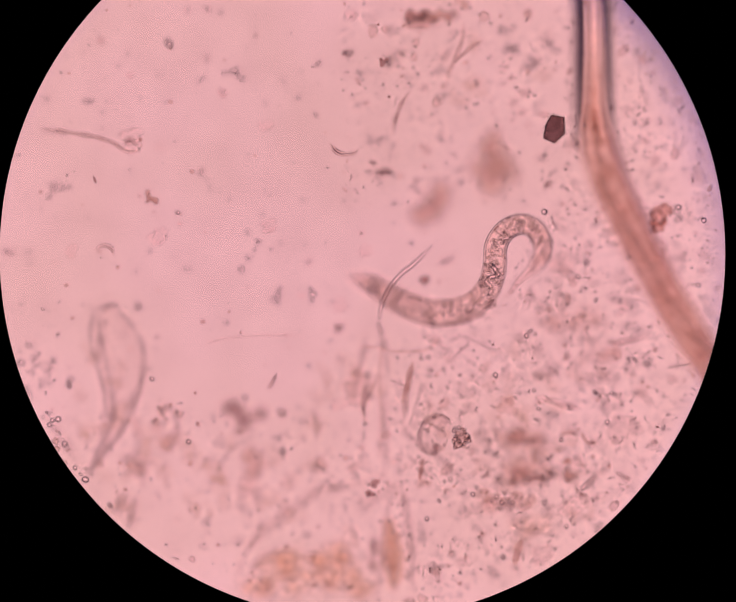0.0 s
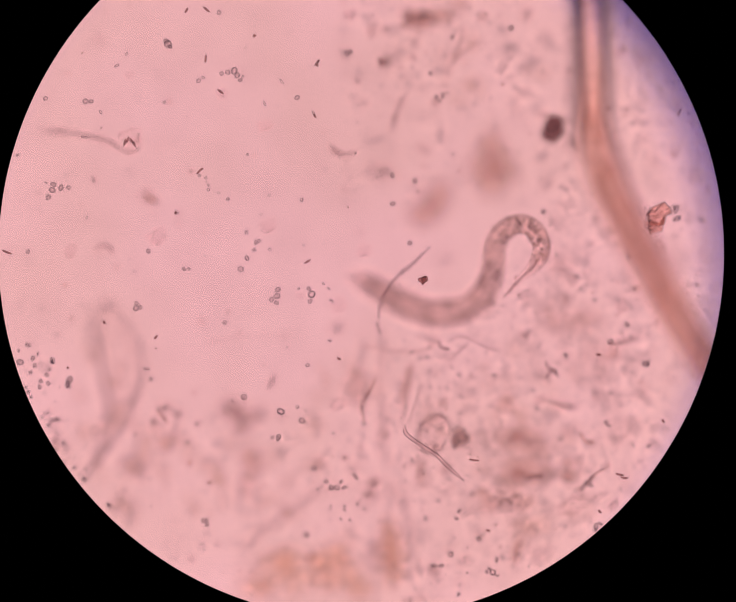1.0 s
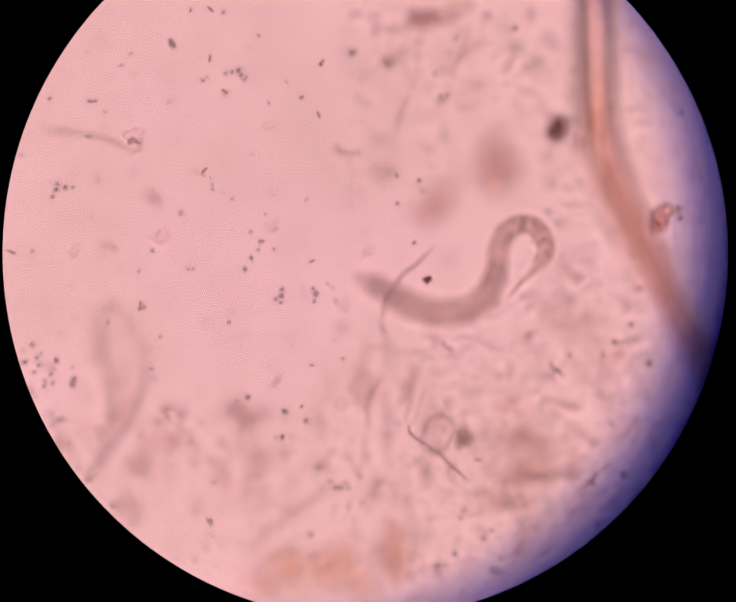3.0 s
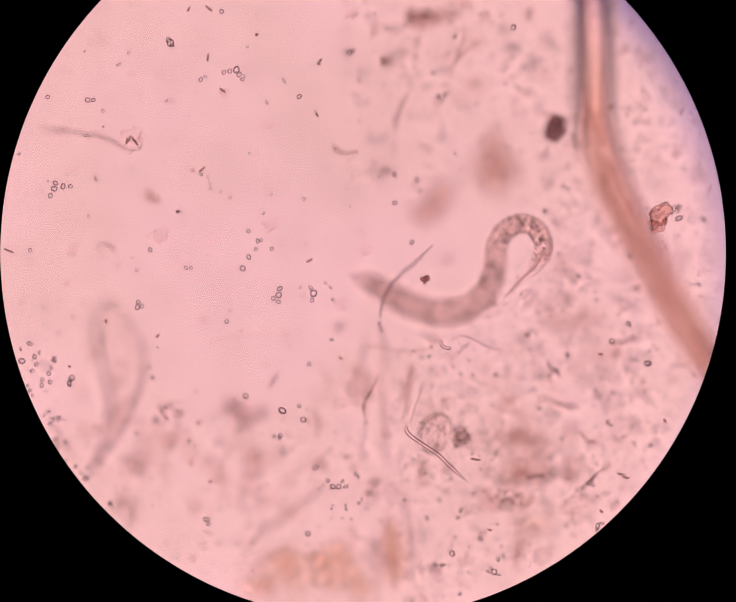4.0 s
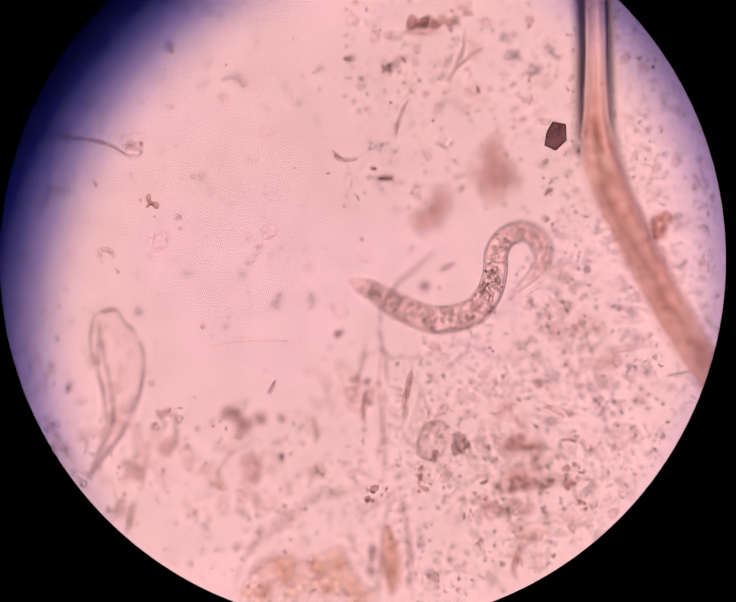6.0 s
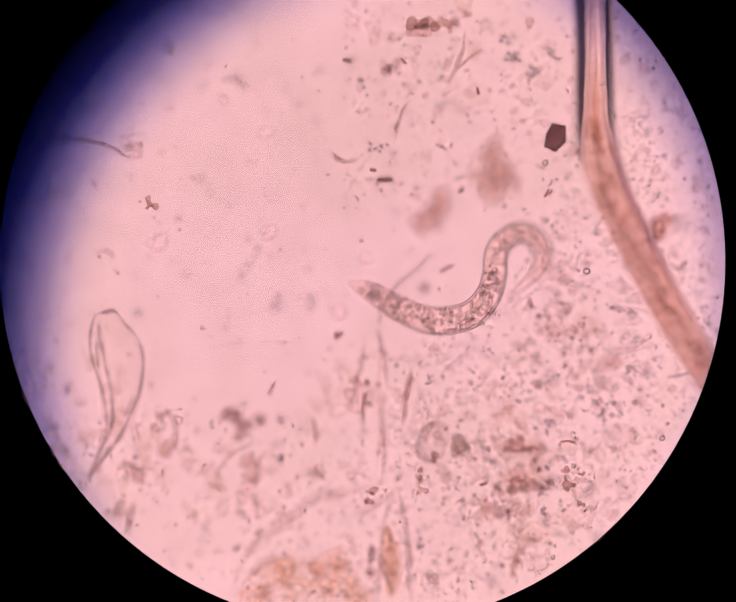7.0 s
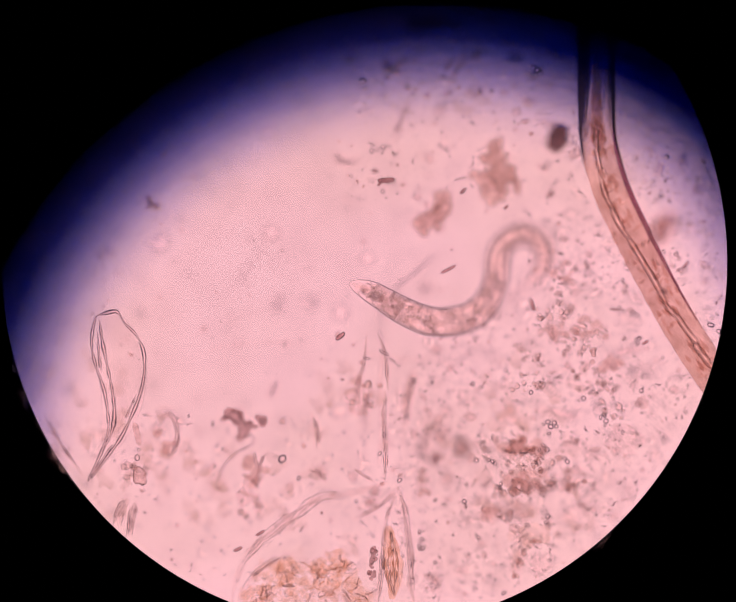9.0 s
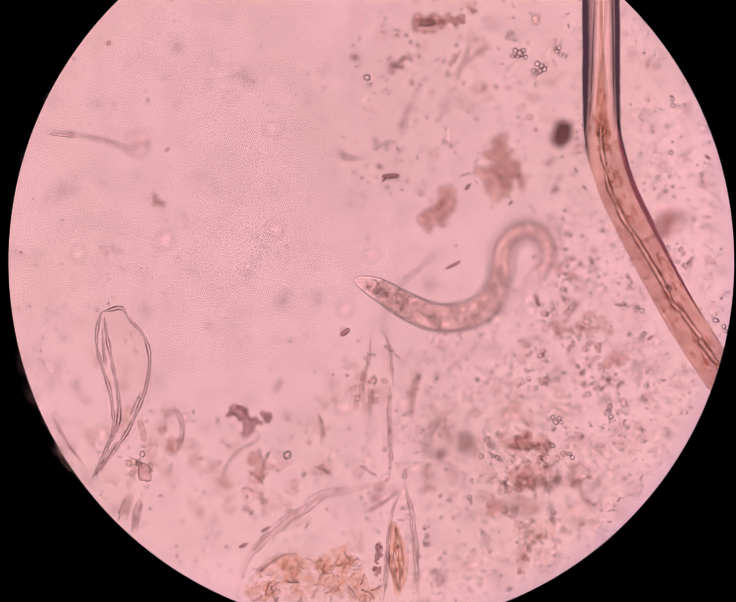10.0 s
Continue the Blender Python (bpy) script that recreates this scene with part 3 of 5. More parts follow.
clump(M_CRUMPLED, "loose brown granular clump of matter", [((1125, 1025), (24, 18), 18, (5, 9)), ((1098, 1042), (12, 8), 6, (4, 7)), ((1155, 990), (14, 10), 6, (4, 7))], 6, "c", 0.8, voxel=0.0008)
clump(M_HAZE, "blurred pale brown patch of matter", [((1060, 1085), (20, 16), 10, (8, 14))], 10, "c")
clump(M_HAZE, "blurred pale brown patch of matter", [((1115, 1080), (30, 16), 12, (8, 14))], 20, "c")
clump(M_BROWN, "three-lobed small brown clump", [((314, 420), (8, 12), 6, (5, 8)), ((330, 424), (6, 6), 3, (5, 7))], 16, "b", 0.5, voxel=0.0008)
clump(M_CRUMPLED, "blurred dark brown oval clump", [((895, 38), (34, 12), 14, (8, 12))], 10, "b", 0.4)
clump(M_BROWN, "faint brown streak of matter", [((950, 52), (26, 8), 8, (6, 10)), ((985, 30), (20, 8), 6, (5, 8))], 8, "f", 0.4)
clump(M_GREY, "brown wedge of matter", [((985, 42), (12, 8), 5, (5, 9))], 3, "c")
clump(M_HAZE, "pale grey patch beside the strand", [((775, 840), (24, 40), 26, (7, 13))], 6, "c", 0.7)
clump(M_HAZE, "pale brown streaked matter", [((545, 1045), (26, 40), 22, (6, 12))], 3, "c", 0.7)
clump(M_CRUMPLED, "small yellow-brown scrap", [((1272, 748), (8, 14), 6, (4, 7))], 3, "c", 0.6, voxel=0.0007)
clump(M_GREY, "dark ragged bit of matter", [((805, 1172), (9, 14), 8, (4, 7)), ((804, 1215), (8, 12), 6, (4, 7)), ((805, 1195), (5, 10), 4, (4, 6))], 2, "c", 0.7, voxel=0.0007)
clump(M_BROWN, "blurred brown bit of matter", [((1205, 1015), (8, 22), 8, (5, 9)), ((1215, 1038), (10, 8), 4, (5, 8))], 14, "f", 0.6)
clump(M_GREY, "ragged dark bit of matter", [((1238, 1068), (8, 14), 8, (3, 6)), ((1238, 1005), (10, 8), 6, (3, 6))], 15, "f", 0.7, voxel=0.0007)
clump(M_CRUMPLED, "chain of small brown lumps", [((1150, 1148), (12, 8), 6, (4, 7)), ((1130, 1168), (7, 8), 5, (4, 6)), ((1119, 1190), (8, 10), 6, (4, 6)), ((1110, 1215), (6, 10), 5, (4, 6))], 4, "c", 0.5, voxel=0.0007)
clump(M_CRUMPLED, "chain of small dark lumps", [((896, 1000), (6, 8), 4, (4, 6)), ((893, 1022), (4, 8), 4, (4, 6)), ((896, 1048), (14, 8), 7, (4, 6))], 13, "f", 0.5, voxel=0.0007)
clump(M_GREY, "crumpled dark bit of matter", [((808, 1048), (18, 8), 8, (3, 7)), ((786, 1062), (10, 10), 5, (4, 8))], 17, "f", 0.7, voxel=0.0007)
clump(M_GREY, "crumpled small dark flake", [((925, 975), (9, 8), 6, (4, 7))], 15, "f", 0.6, voxel=0.0007)
clump(M_HAZE, "pale crumpled scrap", [((1080, 885), (22, 22), 14, (6, 11))], 18, "f", 0.7)
clump(M_GREY, "small dark crumpled scrap", [((812, 130), (10, 7), 5, (4, 7))], 26, "b", 0.5, voxel=0.0008)
clump(M_SMUDGE, "wide soft brown patch of matter", [((1114, 932), (44, 18), 17, (8, 14)), ((1150, 942), (20, 12), 8, (6, 11))], -7, "a", 0.8)
clump(M_SMUDGE, "ragged soft brown patch of matter", [((1105, 1003), (46, 21), 19, (8, 14)), ((1140, 985), (18, 13), 8, (6, 11)), ((1046, 1075), (20, 10), 8, (7, 11))], -7, "a", 0.8)
clump(M_SMUDGE, "small soft brown patch of matter", [((1300, 760), (26, 16), 9, (7, 12))], -6, "a", 0.7)
clump(M_SMUDGE, "small soft brown patch of matter", [((1180, 690), (24, 20), 9, (7, 12))], -8, "a", 0.7)
clump(M_SMUDGE, "faint tall brown patch of matter", [((545, 985), (22, 40), 14, (6, 11))], -6, "a", 0.7)
clump(M_SMUDGE, "faint ragged brown patch of matter", [((352, 925), (26, 30), 11, (5, 10))], -5, "a", 0.7)
clump(M_SMUDGE, "faint brown patch near the worm's tail", [((1205, 560), (34, 24), 11, (5, 10))], -7, "a", 0.7)
clump(M_SMUDGE, "faint wide brown patch of matter", [((1255, 680), (40, 26), 12, (5, 11))], -8, "a", 0.7)
clump(M_DARKGRAIN, "tiny dark heart-shaped grain", [((901, 595), (5, 5), 6, (4, 7)), ((900, 605), (2, 3), 2, (3, 4))], 40, "b", 0.3, voxel=0.0006)


def matter_patches(heights, *rows):
    for u, v, w, h, n in rows:
        bm = bmesh.new()
        heap(bm, rng, (u, v), (w * 1.3, h * 1.3), int(n * 1.5), (2.0, 7.5), rng.uniform(*heights), "a", 0.9, 2)
        tagged(part("matter_patch", bm, M_PATCH), "loose patch of fine brown grains in the water film", "matter", "grain patches", "stuff")


matter_patches((-8, 0), (1090, 935, 60, 26, 13), (1120, 1000, 60, 32, 13), (1150, 1120, 40, 24, 9), (1200, 560, 50, 60, 14),
               (540, 1040, 26, 50, 10), (290, 985, 20, 22, 8), (1270, 790, 40, 24, 14), (1160, 720, 60, 30, 16), (860, 130, 50, 40, 10), (1370, 560, 60, 60, 14))
matter_patches((2, 10), (1065, 1010, 30, 22, 5), (1185, 965, 40, 22, 6), (1225, 1000, 24, 30, 5), (1100, 1065, 46, 18, 6), (1300, 850, 30, 22, 8), (1250, 700, 30, 26, 8), (1180, 640, 34, 24, 8),
               (1130, 800, 36, 24, 9), (1150, 1010, 30, 16, 9), (770, 830, 22, 34, 6))
matter_patches((16, 26), (130, 950, 20, 30, 6), (350, 890, 26, 30, 5))


# ---- strands and threads ----
def strand(name, points, radius, material, label, sheet="a", category="strand", n=40, flat=1.0, ends=0.3, wobble=0.15, parent=None):
    line = spline([P(u, v, z, sheet) for u, v, z in points], n)
    if material is M_FAINT and radius >= 4 and not parent:
        return frayed(name, line, radius, label, category, flat)
    bm = tube(bmesh.new(), line, lambda f: radius * STEP * (ends + (1 - ends) * min(1, 8 * f, 8 * (1 - f))), 12, flat, wobble)
    if parent:
        return part(name, bm, material, parent)
    return solid(name, bm, material, label, category)


def frayed(name, line, radius, label, category, flat):
    """A soft strand: a barely seen body with uneven finer fibres along it that part and break off."""
    if len(label.split()) < 4:
        label += " in the water film"
    own = random.Random(int(abs(line[0].x) * 1e5) + len(line))
    fine = spline(line, max(24, len(line) * 2))
    ob = thing(name, fine[len(fine) // 2], label, category)
    part("body", tube(bmesh.new(), fine, lambda f: radius * STEP * 0.9 * (0.25 + 0.75 * min(1, 6 * f, 6 * (1 - f))), 12, flat * 0.7, 0.7), M_VEIL, ob)
    for side in (-0.85, -0.2, 0.35, 0.8)[:2 + int(radius > 4.5) + int(radius > 7)]:
        a, b = own.uniform(0, 0.25), own.uniform(0.7, 1.0)
        piece, shift = fine[int(a * len(fine)):max(int(b * len(fine)), int(a * len(fine)) + 6)], own.uniform(0, 50)
        run = []
        for i, p in enumerate(piece):
            d = (piece[min(i + 1, len(piece) - 1)] - piece[max(i - 1, 0)]).normalized()
            x = side + 0.55 * noise.noise(p * 90 + Vector((shift, 0, 0))) + 0.2 * noise.noise(p * 320 + Vector((shift, 3, 0)))
            run.append(p + d.cross(Vector((0, 0, 1))) * (x * radius * STEP * min(1, 0.3 + 5 * i / len(piece))))
        w = own.uniform(1.3, 2.4)
        part("fibre", tube(bmesh.new(), run, lambda f: w * STEP * (0.2 + 0.8 * min(1, 5 * f, 5 * (1 - f))), 9, 1.0, 0.9), M_FAINT if side < 0.5 else M_FOLD, ob)
    return ob


def level(z, *places):
    return [(u, v, z) for u, v in places]


T = "thread"
strand("thread", [(920, 525, 29.5), (880, 565, 29.5), (862, 578, 29.5), (845, 595, 29.5), (830, 614, 29.5), (815, 645, 29.5), (808, 680, 29.5)], 4.6, M_THREAD, "fine clear thread lying across the worm", category=T)
strand("thread", level(29.5, (805, 688), (808, 698), (815, 712)), 4, M_THREAD, "short clear piece of thread", category=T)
strand("thread", [(862, 905, 36.5), (866, 925, 36.5), (900, 950, 36.5), (930, 970, 36.5), (950, 990, 36.5), (988, 1025, 36.5)], 4, M_FILAMENT, "fine clear thread with a hooked end", "b", category=T)
strand("thread", level(34, (898, 815), (888, 850), (878, 880), (870, 905)), 2, M_FAINT, "very fine pale thread", "b", category=T)
strand("thread", [(802, 800, 34), (785, 835, 33), (771, 862, 32), (772, 885, 30), (782, 905, 28)], 4, M_FAINT, "bent pale brown thread", "b", category=T)
strand("thread", level(36, (935, 725), (938, 738), (948, 743), (957, 743)), 3.5, M_FILAMENT, "short hooked clear thread", "b", category=T)
strand("thread", level(35, (950, 728), (985, 717), (1015, 730), (1040, 742), (1065, 748)), 1.8, M_FAINT, "long wavy pale thread below the worm", "b", category=T)
strand("thread", level(24, (760, 738), (800, 740), (840, 748), (905, 745), (935, 720)), 4, M_VEIL, "faint wide thread below the worm", "b", category=T)
strand("strand", level(20, (880, 770), (872, 800), (864, 835), (858, 862)), 5, M_SMUDGE, "dark brown beaded strand below the worm", "a", wobble=0.9)
strand("strand", level(21, (902, 978), (898, 1000), (894, 1026)), 4.5, M_SMUDGE, "short dark brown stalk under the sac", "a", wobble=0.8)
strand("strand", level(21, (1112, 1150), (1104, 1172), (1096, 1205)), 6, M_SMUDGE, "slanting brown stalk below the pale scrap", "a", wobble=0.8)
strand("strand", level(29.5, (1238, 1046), (1252, 1030), (1270, 1014)), 4.5, M_THREAD, "short shiny straight thread", "a")
strand("strand", level(29, (1122, 1022), (1140, 1018), (1160, 1014)), 4, M_THREAD, "short shiny club-shaped thread", "a")
strand("strand", [(882, 775, 17), (872, 810, 17), (866, 845, 16), (862, 880, 15), (855, 930, 14)], 5.5, M_FAINT, "pale brown jointed strand", "a")
strand("strand", level(12, (815, 720), (808, 800), (812, 900), (806, 980)), 4.5, M_VEIL, "faint upright strand", "a")
strand("strand", level(2, (830, 822), (828, 890), (832, 960), (829, 1022)), 5, M_FAINT, "clear upright strand meeting the fork", "c")
strand("strand", level(3, (505, 1275), (515, 1225), (545, 1168), (600, 1118), (650, 1082), (690, 1055), (760, 1042), (838, 1020)), 10, M_FAINT, "long pale bowed strand with dark edges", "c", n=70, flat=0.6)
strand("strand", level(2, (525, 1250), (560, 1212), (600, 1185), (640, 1178)), 6, M_FAINT, "faint pale strand", "c", flat=0.6)
strand("strand", level(3, (857, 1028), (870, 1070), (880, 1130), (886, 1190), (888, 1240), (896, 1300)), 7, M_FAINT, "pale pointed fibre running down from the fork", "c")
strand("strand", level(3, (856, 1040), (835, 1095), (825, 1160), (820, 1230), (806, 1300)), 5, M_FAINT, "pale fibre beside the brown cell", "c")
strand("strand", level(3, (858, 1030), (830, 1060), (800, 1080), (760, 1100)), 5, M_FAINT, "faint side fibre of the fork", "c")
strand("thread", level(0, (545, 915), (552, 932), (540, 944), (515, 956), (492, 978), (478, 1005), (472, 1035)), 2.6, M_FAINT, "looping clear thread under the dark clump", "c", category=T)
strand("thread", level(0, (578, 956), (566, 975), (560, 1000), (556, 1035)), 4, M_FAINT, "pale thread", "c", category=T)
strand("thread", level(1, (552, 955), (556, 975), (561, 990)), 3, M_FAINT, "short pale thread", "c", category=T)
strand("thread", level(4, (672, 868), (684, 905), (686, 950)), 6, M_FAINT, "faint pale thread", "c", category=T)
strand("thread", level(3, (668, 993), (690, 1000), (706, 1020)), 6, M_FAINT, "faint bent thread", "c", category=T)
strand("thread", level(3, (765, 990), (785, 1005), (810, 1020)), 4, M_FAINT, "faint short thread", "c", category=T)
strand("thread", level(4, (345, 880), (375, 880), (388, 915), (378, 950), (350, 965)), 6, M_FAINT, "faint bowed thread", "c", category=T)
strand("thread", [(85, 275, 16), (150, 284, 16), (205, 294, 17), (240, 306, 19), (268, 323, 21), (298, 322, 22)], 5, M_FAINT, "faint long thread ending in a knob", "b", category=T)
strand("thread", level(17, (985, 45), (982, 80), (968, 120), (955, 150), (945, 190)), 6, M_FAINT, "pale split thread", "b", category=T)
strand("thread", level(19, (1028, 82), (1000, 100), (980, 118), (960, 140)), 4, M_FAINT, "pale side thread", "b", category=T)
strand("thread", level(20, (870, 195), (850, 225), (838, 260), (832, 290)), 5, M_FAINT, "faint straight thread", "b", category=T)
strand("thread", level(22, (700, 305), (715, 325), (740, 330), (762, 318)), 5, M_FAINT, "faint hooked thread", "b", category=T)
strand("thread", level(26, (200, 533), (220, 523), (236, 530), (240, 545)), 5, M_FAINT, "faint hook-shaped thread", "b", category=T)
strand("thread", level(37, (1245, 1040), (1260, 1020), (1276, 1006), (1290, 1000), (1298, 985)), 4, M_FAINT, "jointed pale thread", "b", category=T)
strand("thread", level(30, (1235, 920), (1243, 935), (1252, 943), (1268, 942)), 4, M_SPECK, "hook-shaped brown thread", "b", category=T)
strand("thread", level(36, (1162, 768), (1168, 785), (1180, 790), (1190, 805)), 3, M_FILAMENT, "twisted clear thread", "b", category=T)
strand("thread", level(36, (1162, 806), (1178, 788), (1186, 795)), 3, M_FILAMENT, "twisted clear side thread", "b", category=T)
strand("thread", level(30, (1120, 1022), (1140, 1016), (1158, 1018)), 4, M_SPECK, "club-shaped brown thread", "b", category=T)
strand("thread", level(14, (1193, 942), (1210, 940), (1226, 944)), 2.5, M_DARKGRAIN, "thin dark splinter", "f", category=T)
strand("thread", level(16, (1420, 805), (1440, 800), (1470, 795)), 2.5, M_FILAMENT, "fine bent thread by the hair", "f", category=T)
strand("thread", level(14, (788, 825), (775, 850), (771, 885), (780, 905)), 4, M_FAINT, "bright bent thread", "f", category=T)
strand("thread", level(1, (105, 285), (160, 292)), 3, M_FAINT, "faint thread", "c", category=T)
strand("thread", level(2, (108, 885), (130, 925), (160, 970), (190, 1010)), 4, M_FAINT, "faint straight thread near the edge", "c", category=T)
strand("strand", level(4, (283, 1055), (268, 1080), (258, 1120)), 10, M_FAINT, "blurred pale strand near the edge", "c")
strand("strand", level(4, (300, 1060), (290, 1100), (285, 1140)), 8, M_FAINT, "blurred pale strand near the edge", "c")
strand("thread", level(18, (435, 735), (480, 722), (560, 715), (640, 716)), 2.5, M_VEIL, "very faint long thread", "a", category=T)
strand("thread", level(20, (590, 795), (580, 815), (570, 830)), 5, M_FAINT, "short faint thread", "a", category=T)
strand("thread", level(32, (960, 770), (985, 745), (1000, 735)), 2.5, M_FAINT, "fine pale thread", "a", category=T)


def plant_tissue():
    """Ragged orange plant tissue: thin uneven patches with crinkled fibres and small cells between them."""
    q = random.Random(8)
    spots = [((592, 1225), (46, 34)), ((640, 1250), (40, 26)), ((560, 1262), (34, 20)), ((618, 1205), (30, 18)), ((725, 1188), (32, 22)), ((748, 1222), (28, 26)), ((705, 1248), (30, 22)), ((775, 1262), (26, 18)), ((690, 1205), (18, 14))]
    for (u, v), (a, b) in spots:
        ob = thing("plant_tissue", P(u, v, 0, "c"), "ragged orange-brown scrap of plant tissue", "plant tissue", "plant tissue scraps")
        for layer in range(2):
            bm = bmesh.new()
            for i in range(20):
                t, d = q.uniform(0, 6.283), math.sqrt(q.random())
                lump(bm, P(u + a * d * math.cos(t), v + b * d * math.sin(t), q.uniform(-2, 3), "c"), q.uniform(8, 15) * STEP, (q.uniform(0.8, 1.6), q.uniform(0.4, 0.9), 0.3), q.uniform(0, 3), 1.0, 2, i + int(u))
            part("patch", one_skin(bm, 0.0008), M_ORANGE, ob)
        for i in range(6):
            x, y, t, z, run = u + q.gauss(0, a * 0.6), v + q.gauss(0, b * 0.6), q.uniform(0, 3.14), q.uniform(-1, 5), []
            for k in range(5):
                run.append((x, y, z + q.uniform(-0.4, 0.4)))
                x, y, t = x + 7 * math.cos(t), y + 7 * math.sin(t), t + q.uniform(-1.0, 1.0)
            strand("fibre", run, q.uniform(0.9, 1.8), q.choice((M_AMBER, M_FOLD, M_FAINT)), "", "c", "fibre", 22, 1.0, 0.2, 0.9, ob)


plant_tissue()


# ---- folded bag, cells, spores ----
def folded_bag():
    """A thin clear bag, wide above and drawn out to a tail, with raised folds."""
    ob = thing("membrane_bag", P(255, 760, 4, "c"), "clear folded leaf-shaped membrane bag with dark edges", "membrane")
    line = spline(level_places(4, (240, 656), (255, 700), (265, 750), (272, 800), (270, 850), (260, 895), (245, 935), (222, 975), (196, 1020)), 50)
    wide = [(0, 14), (0.08, 30), (0.2, 44), (0.35, 52), (0.5, 44), (0.65, 32), (0.8, 18), (1, 3)]
    part("bag", tube(bmesh.new(), line, lambda f: float(np.interp(f, [w[0] for w in wide], [w[1] for w in wide])) * STEP, 28, 0.16), M_MEMBRANE, ob)
    for places, r in (((( 215, 666), (207, 700), (206, 735), (215, 775), (232, 825), (240, 875), (240, 915), (225, 960), (198, 1018)), 4.0),
                      (((222, 676), (228, 720), (240, 780), (250, 830), (254, 880), (246, 920), (228, 955)), 4.5),
                      (((218, 700), (220, 740), (225, 782)), 3.0),
                      (((217, 665), (235, 660), (255, 656), (264, 662), (276, 682), (300, 706), (316, 742), (318, 785), (308, 835), (288, 885), (268, 925), (240, 965), (205, 1012)), 4.0),
                      (((300, 835), (288, 860), (278, 885)), 2.5),
                      (((250, 940), (225, 978), (205, 1005)), 2.5)):
        strand("fold", level(4.6, *places), r * 0.78, M_FOLD, "", "c", n=80, ends=0.4, wobble=0.9, parent=ob)
    bm = bmesh.new()
    for i in range(10):
        lump(bm, P(280 + rng.uniform(-14, 12), 718 + rng.uniform(-14, 14), 6, "c"), rng.uniform(2, 4.5) * STEP, (1.4, 0.8, 0.7), rng.uniform(0, 6), 0.4, 1, i)
    tagged(part("wrinkle", bm, M_MEMBRANE, ob), kind="stuff")


def level_places(z, *places):
    return [P(u, v, z, "c") for u, v in places]


folded_bag()


def brown_cell():
    ob = thing("spindle_cell", P(845, 1190, -3, "c"), "orange-brown spindle-shaped plant cell with fine folds", "plant cell")
    line = spline(level_places(1, (838, 1112), (842, 1145), (848, 1190), (850, 1230), (846, 1268)), 36)
    part("cell_body", tube(bmesh.new(), line, lambda f: STEP * 19 * max(0.12, math.sin(math.pi * (0.08 + 0.8 * f))), 20, 0.5, 0.4), M_AMBER_BODY, ob)
    for k in range(15):
        x, top, end = rng.uniform(-17, 17), rng.uniform(1118, 1190), rng.uniform(40, 95)
        run = [(838 + 0.09 * (top + end * f - 1112) + x * math.sin(math.pi * min(1, max(0.1, (top + end * f - 1105) / 165))) + rng.uniform(-2.5, 2.5), min(1262, top + end * f), 3) for f in (0, 0.2, 0.4, 0.6, 0.8, 1)]
        strand("fold", run, rng.uniform(1.1, 2.2), M_AMBER if k % 3 else M_FOLD, "", "c", n=44, ends=0.15, wobble=1.1, parent=ob)


brown_cell()


def granular_sac():
    ob = thing("granular_sac", P(925, 925, 26), "clear oval sac with granules and a dark rim", "cell")
    part("sac", lump(bmesh.new(), P(925, 925, 27), 40 * STEP, (0.85, 1.15, 0.35), -0.4, 0.2, 3, 5), M_MEMBRANE, ob)
    strand("rim", level(29, (958, 893), (935, 886), (908, 900), (896, 925), (899, 955), (915, 972)), 2.6, M_FOLD, "", "a", parent=ob)
    bm = bmesh.new()
    for i in range(14):
        lump(bm, P(922 + rng.gauss(0, 14), 925 + rng.gauss(0, 20), 26 + rng.uniform(-3, 3)), rng.uniform(2, 5) * STEP, (1.2, 0.9, 0.7), rng.uniform(0, 6), 0.4, 1, i)
    tagged(part("granules", bm, M_GRANULE, ob, "small clear granules"), kind="stuff")


granular_sac()


def spore():
    ob = thing("stalked_spore", P(308, 1005, -2, "c"), "oval grey spore on a short jointed stalk", "spore")
    part("spore_body", lump(bmesh.new(), P(308, 1006, 1, "c"), 17 * STEP, (0.85, 1.25, 0.6), 0.3, 0.35, 3, 2), M_CRUMPLED, ob)
    part("joint", lump(bmesh.new(), P(303, 968, 2, "c"), 6 * STEP, (1, 1.2, 0.8)), M_CELL, ob)
    part("joint", lump(bmesh.new(), P(306, 951, 2, "c"), 4 * STEP), M_CELL, ob)
    strand("stalk", level(2, (297, 893), (302, 915), (308, 942)), 6, M_SPECK, "", "c", parent=ob)


spore()


def ghost_flake(u, v, z, size, turn, sheet="b"):
    """A thin clear crumpled flake."""
    bm = lump(bmesh.new(), P(u, v, z, sheet), size * STEP, (1.0, 0.75, 0.09), radians(turn), 0.8, 3, int(u + v))
    return solid("clear_flake", bm, M_FLAKE, "thin clear crumpled flake in the water film", "flake", "clear flakes")


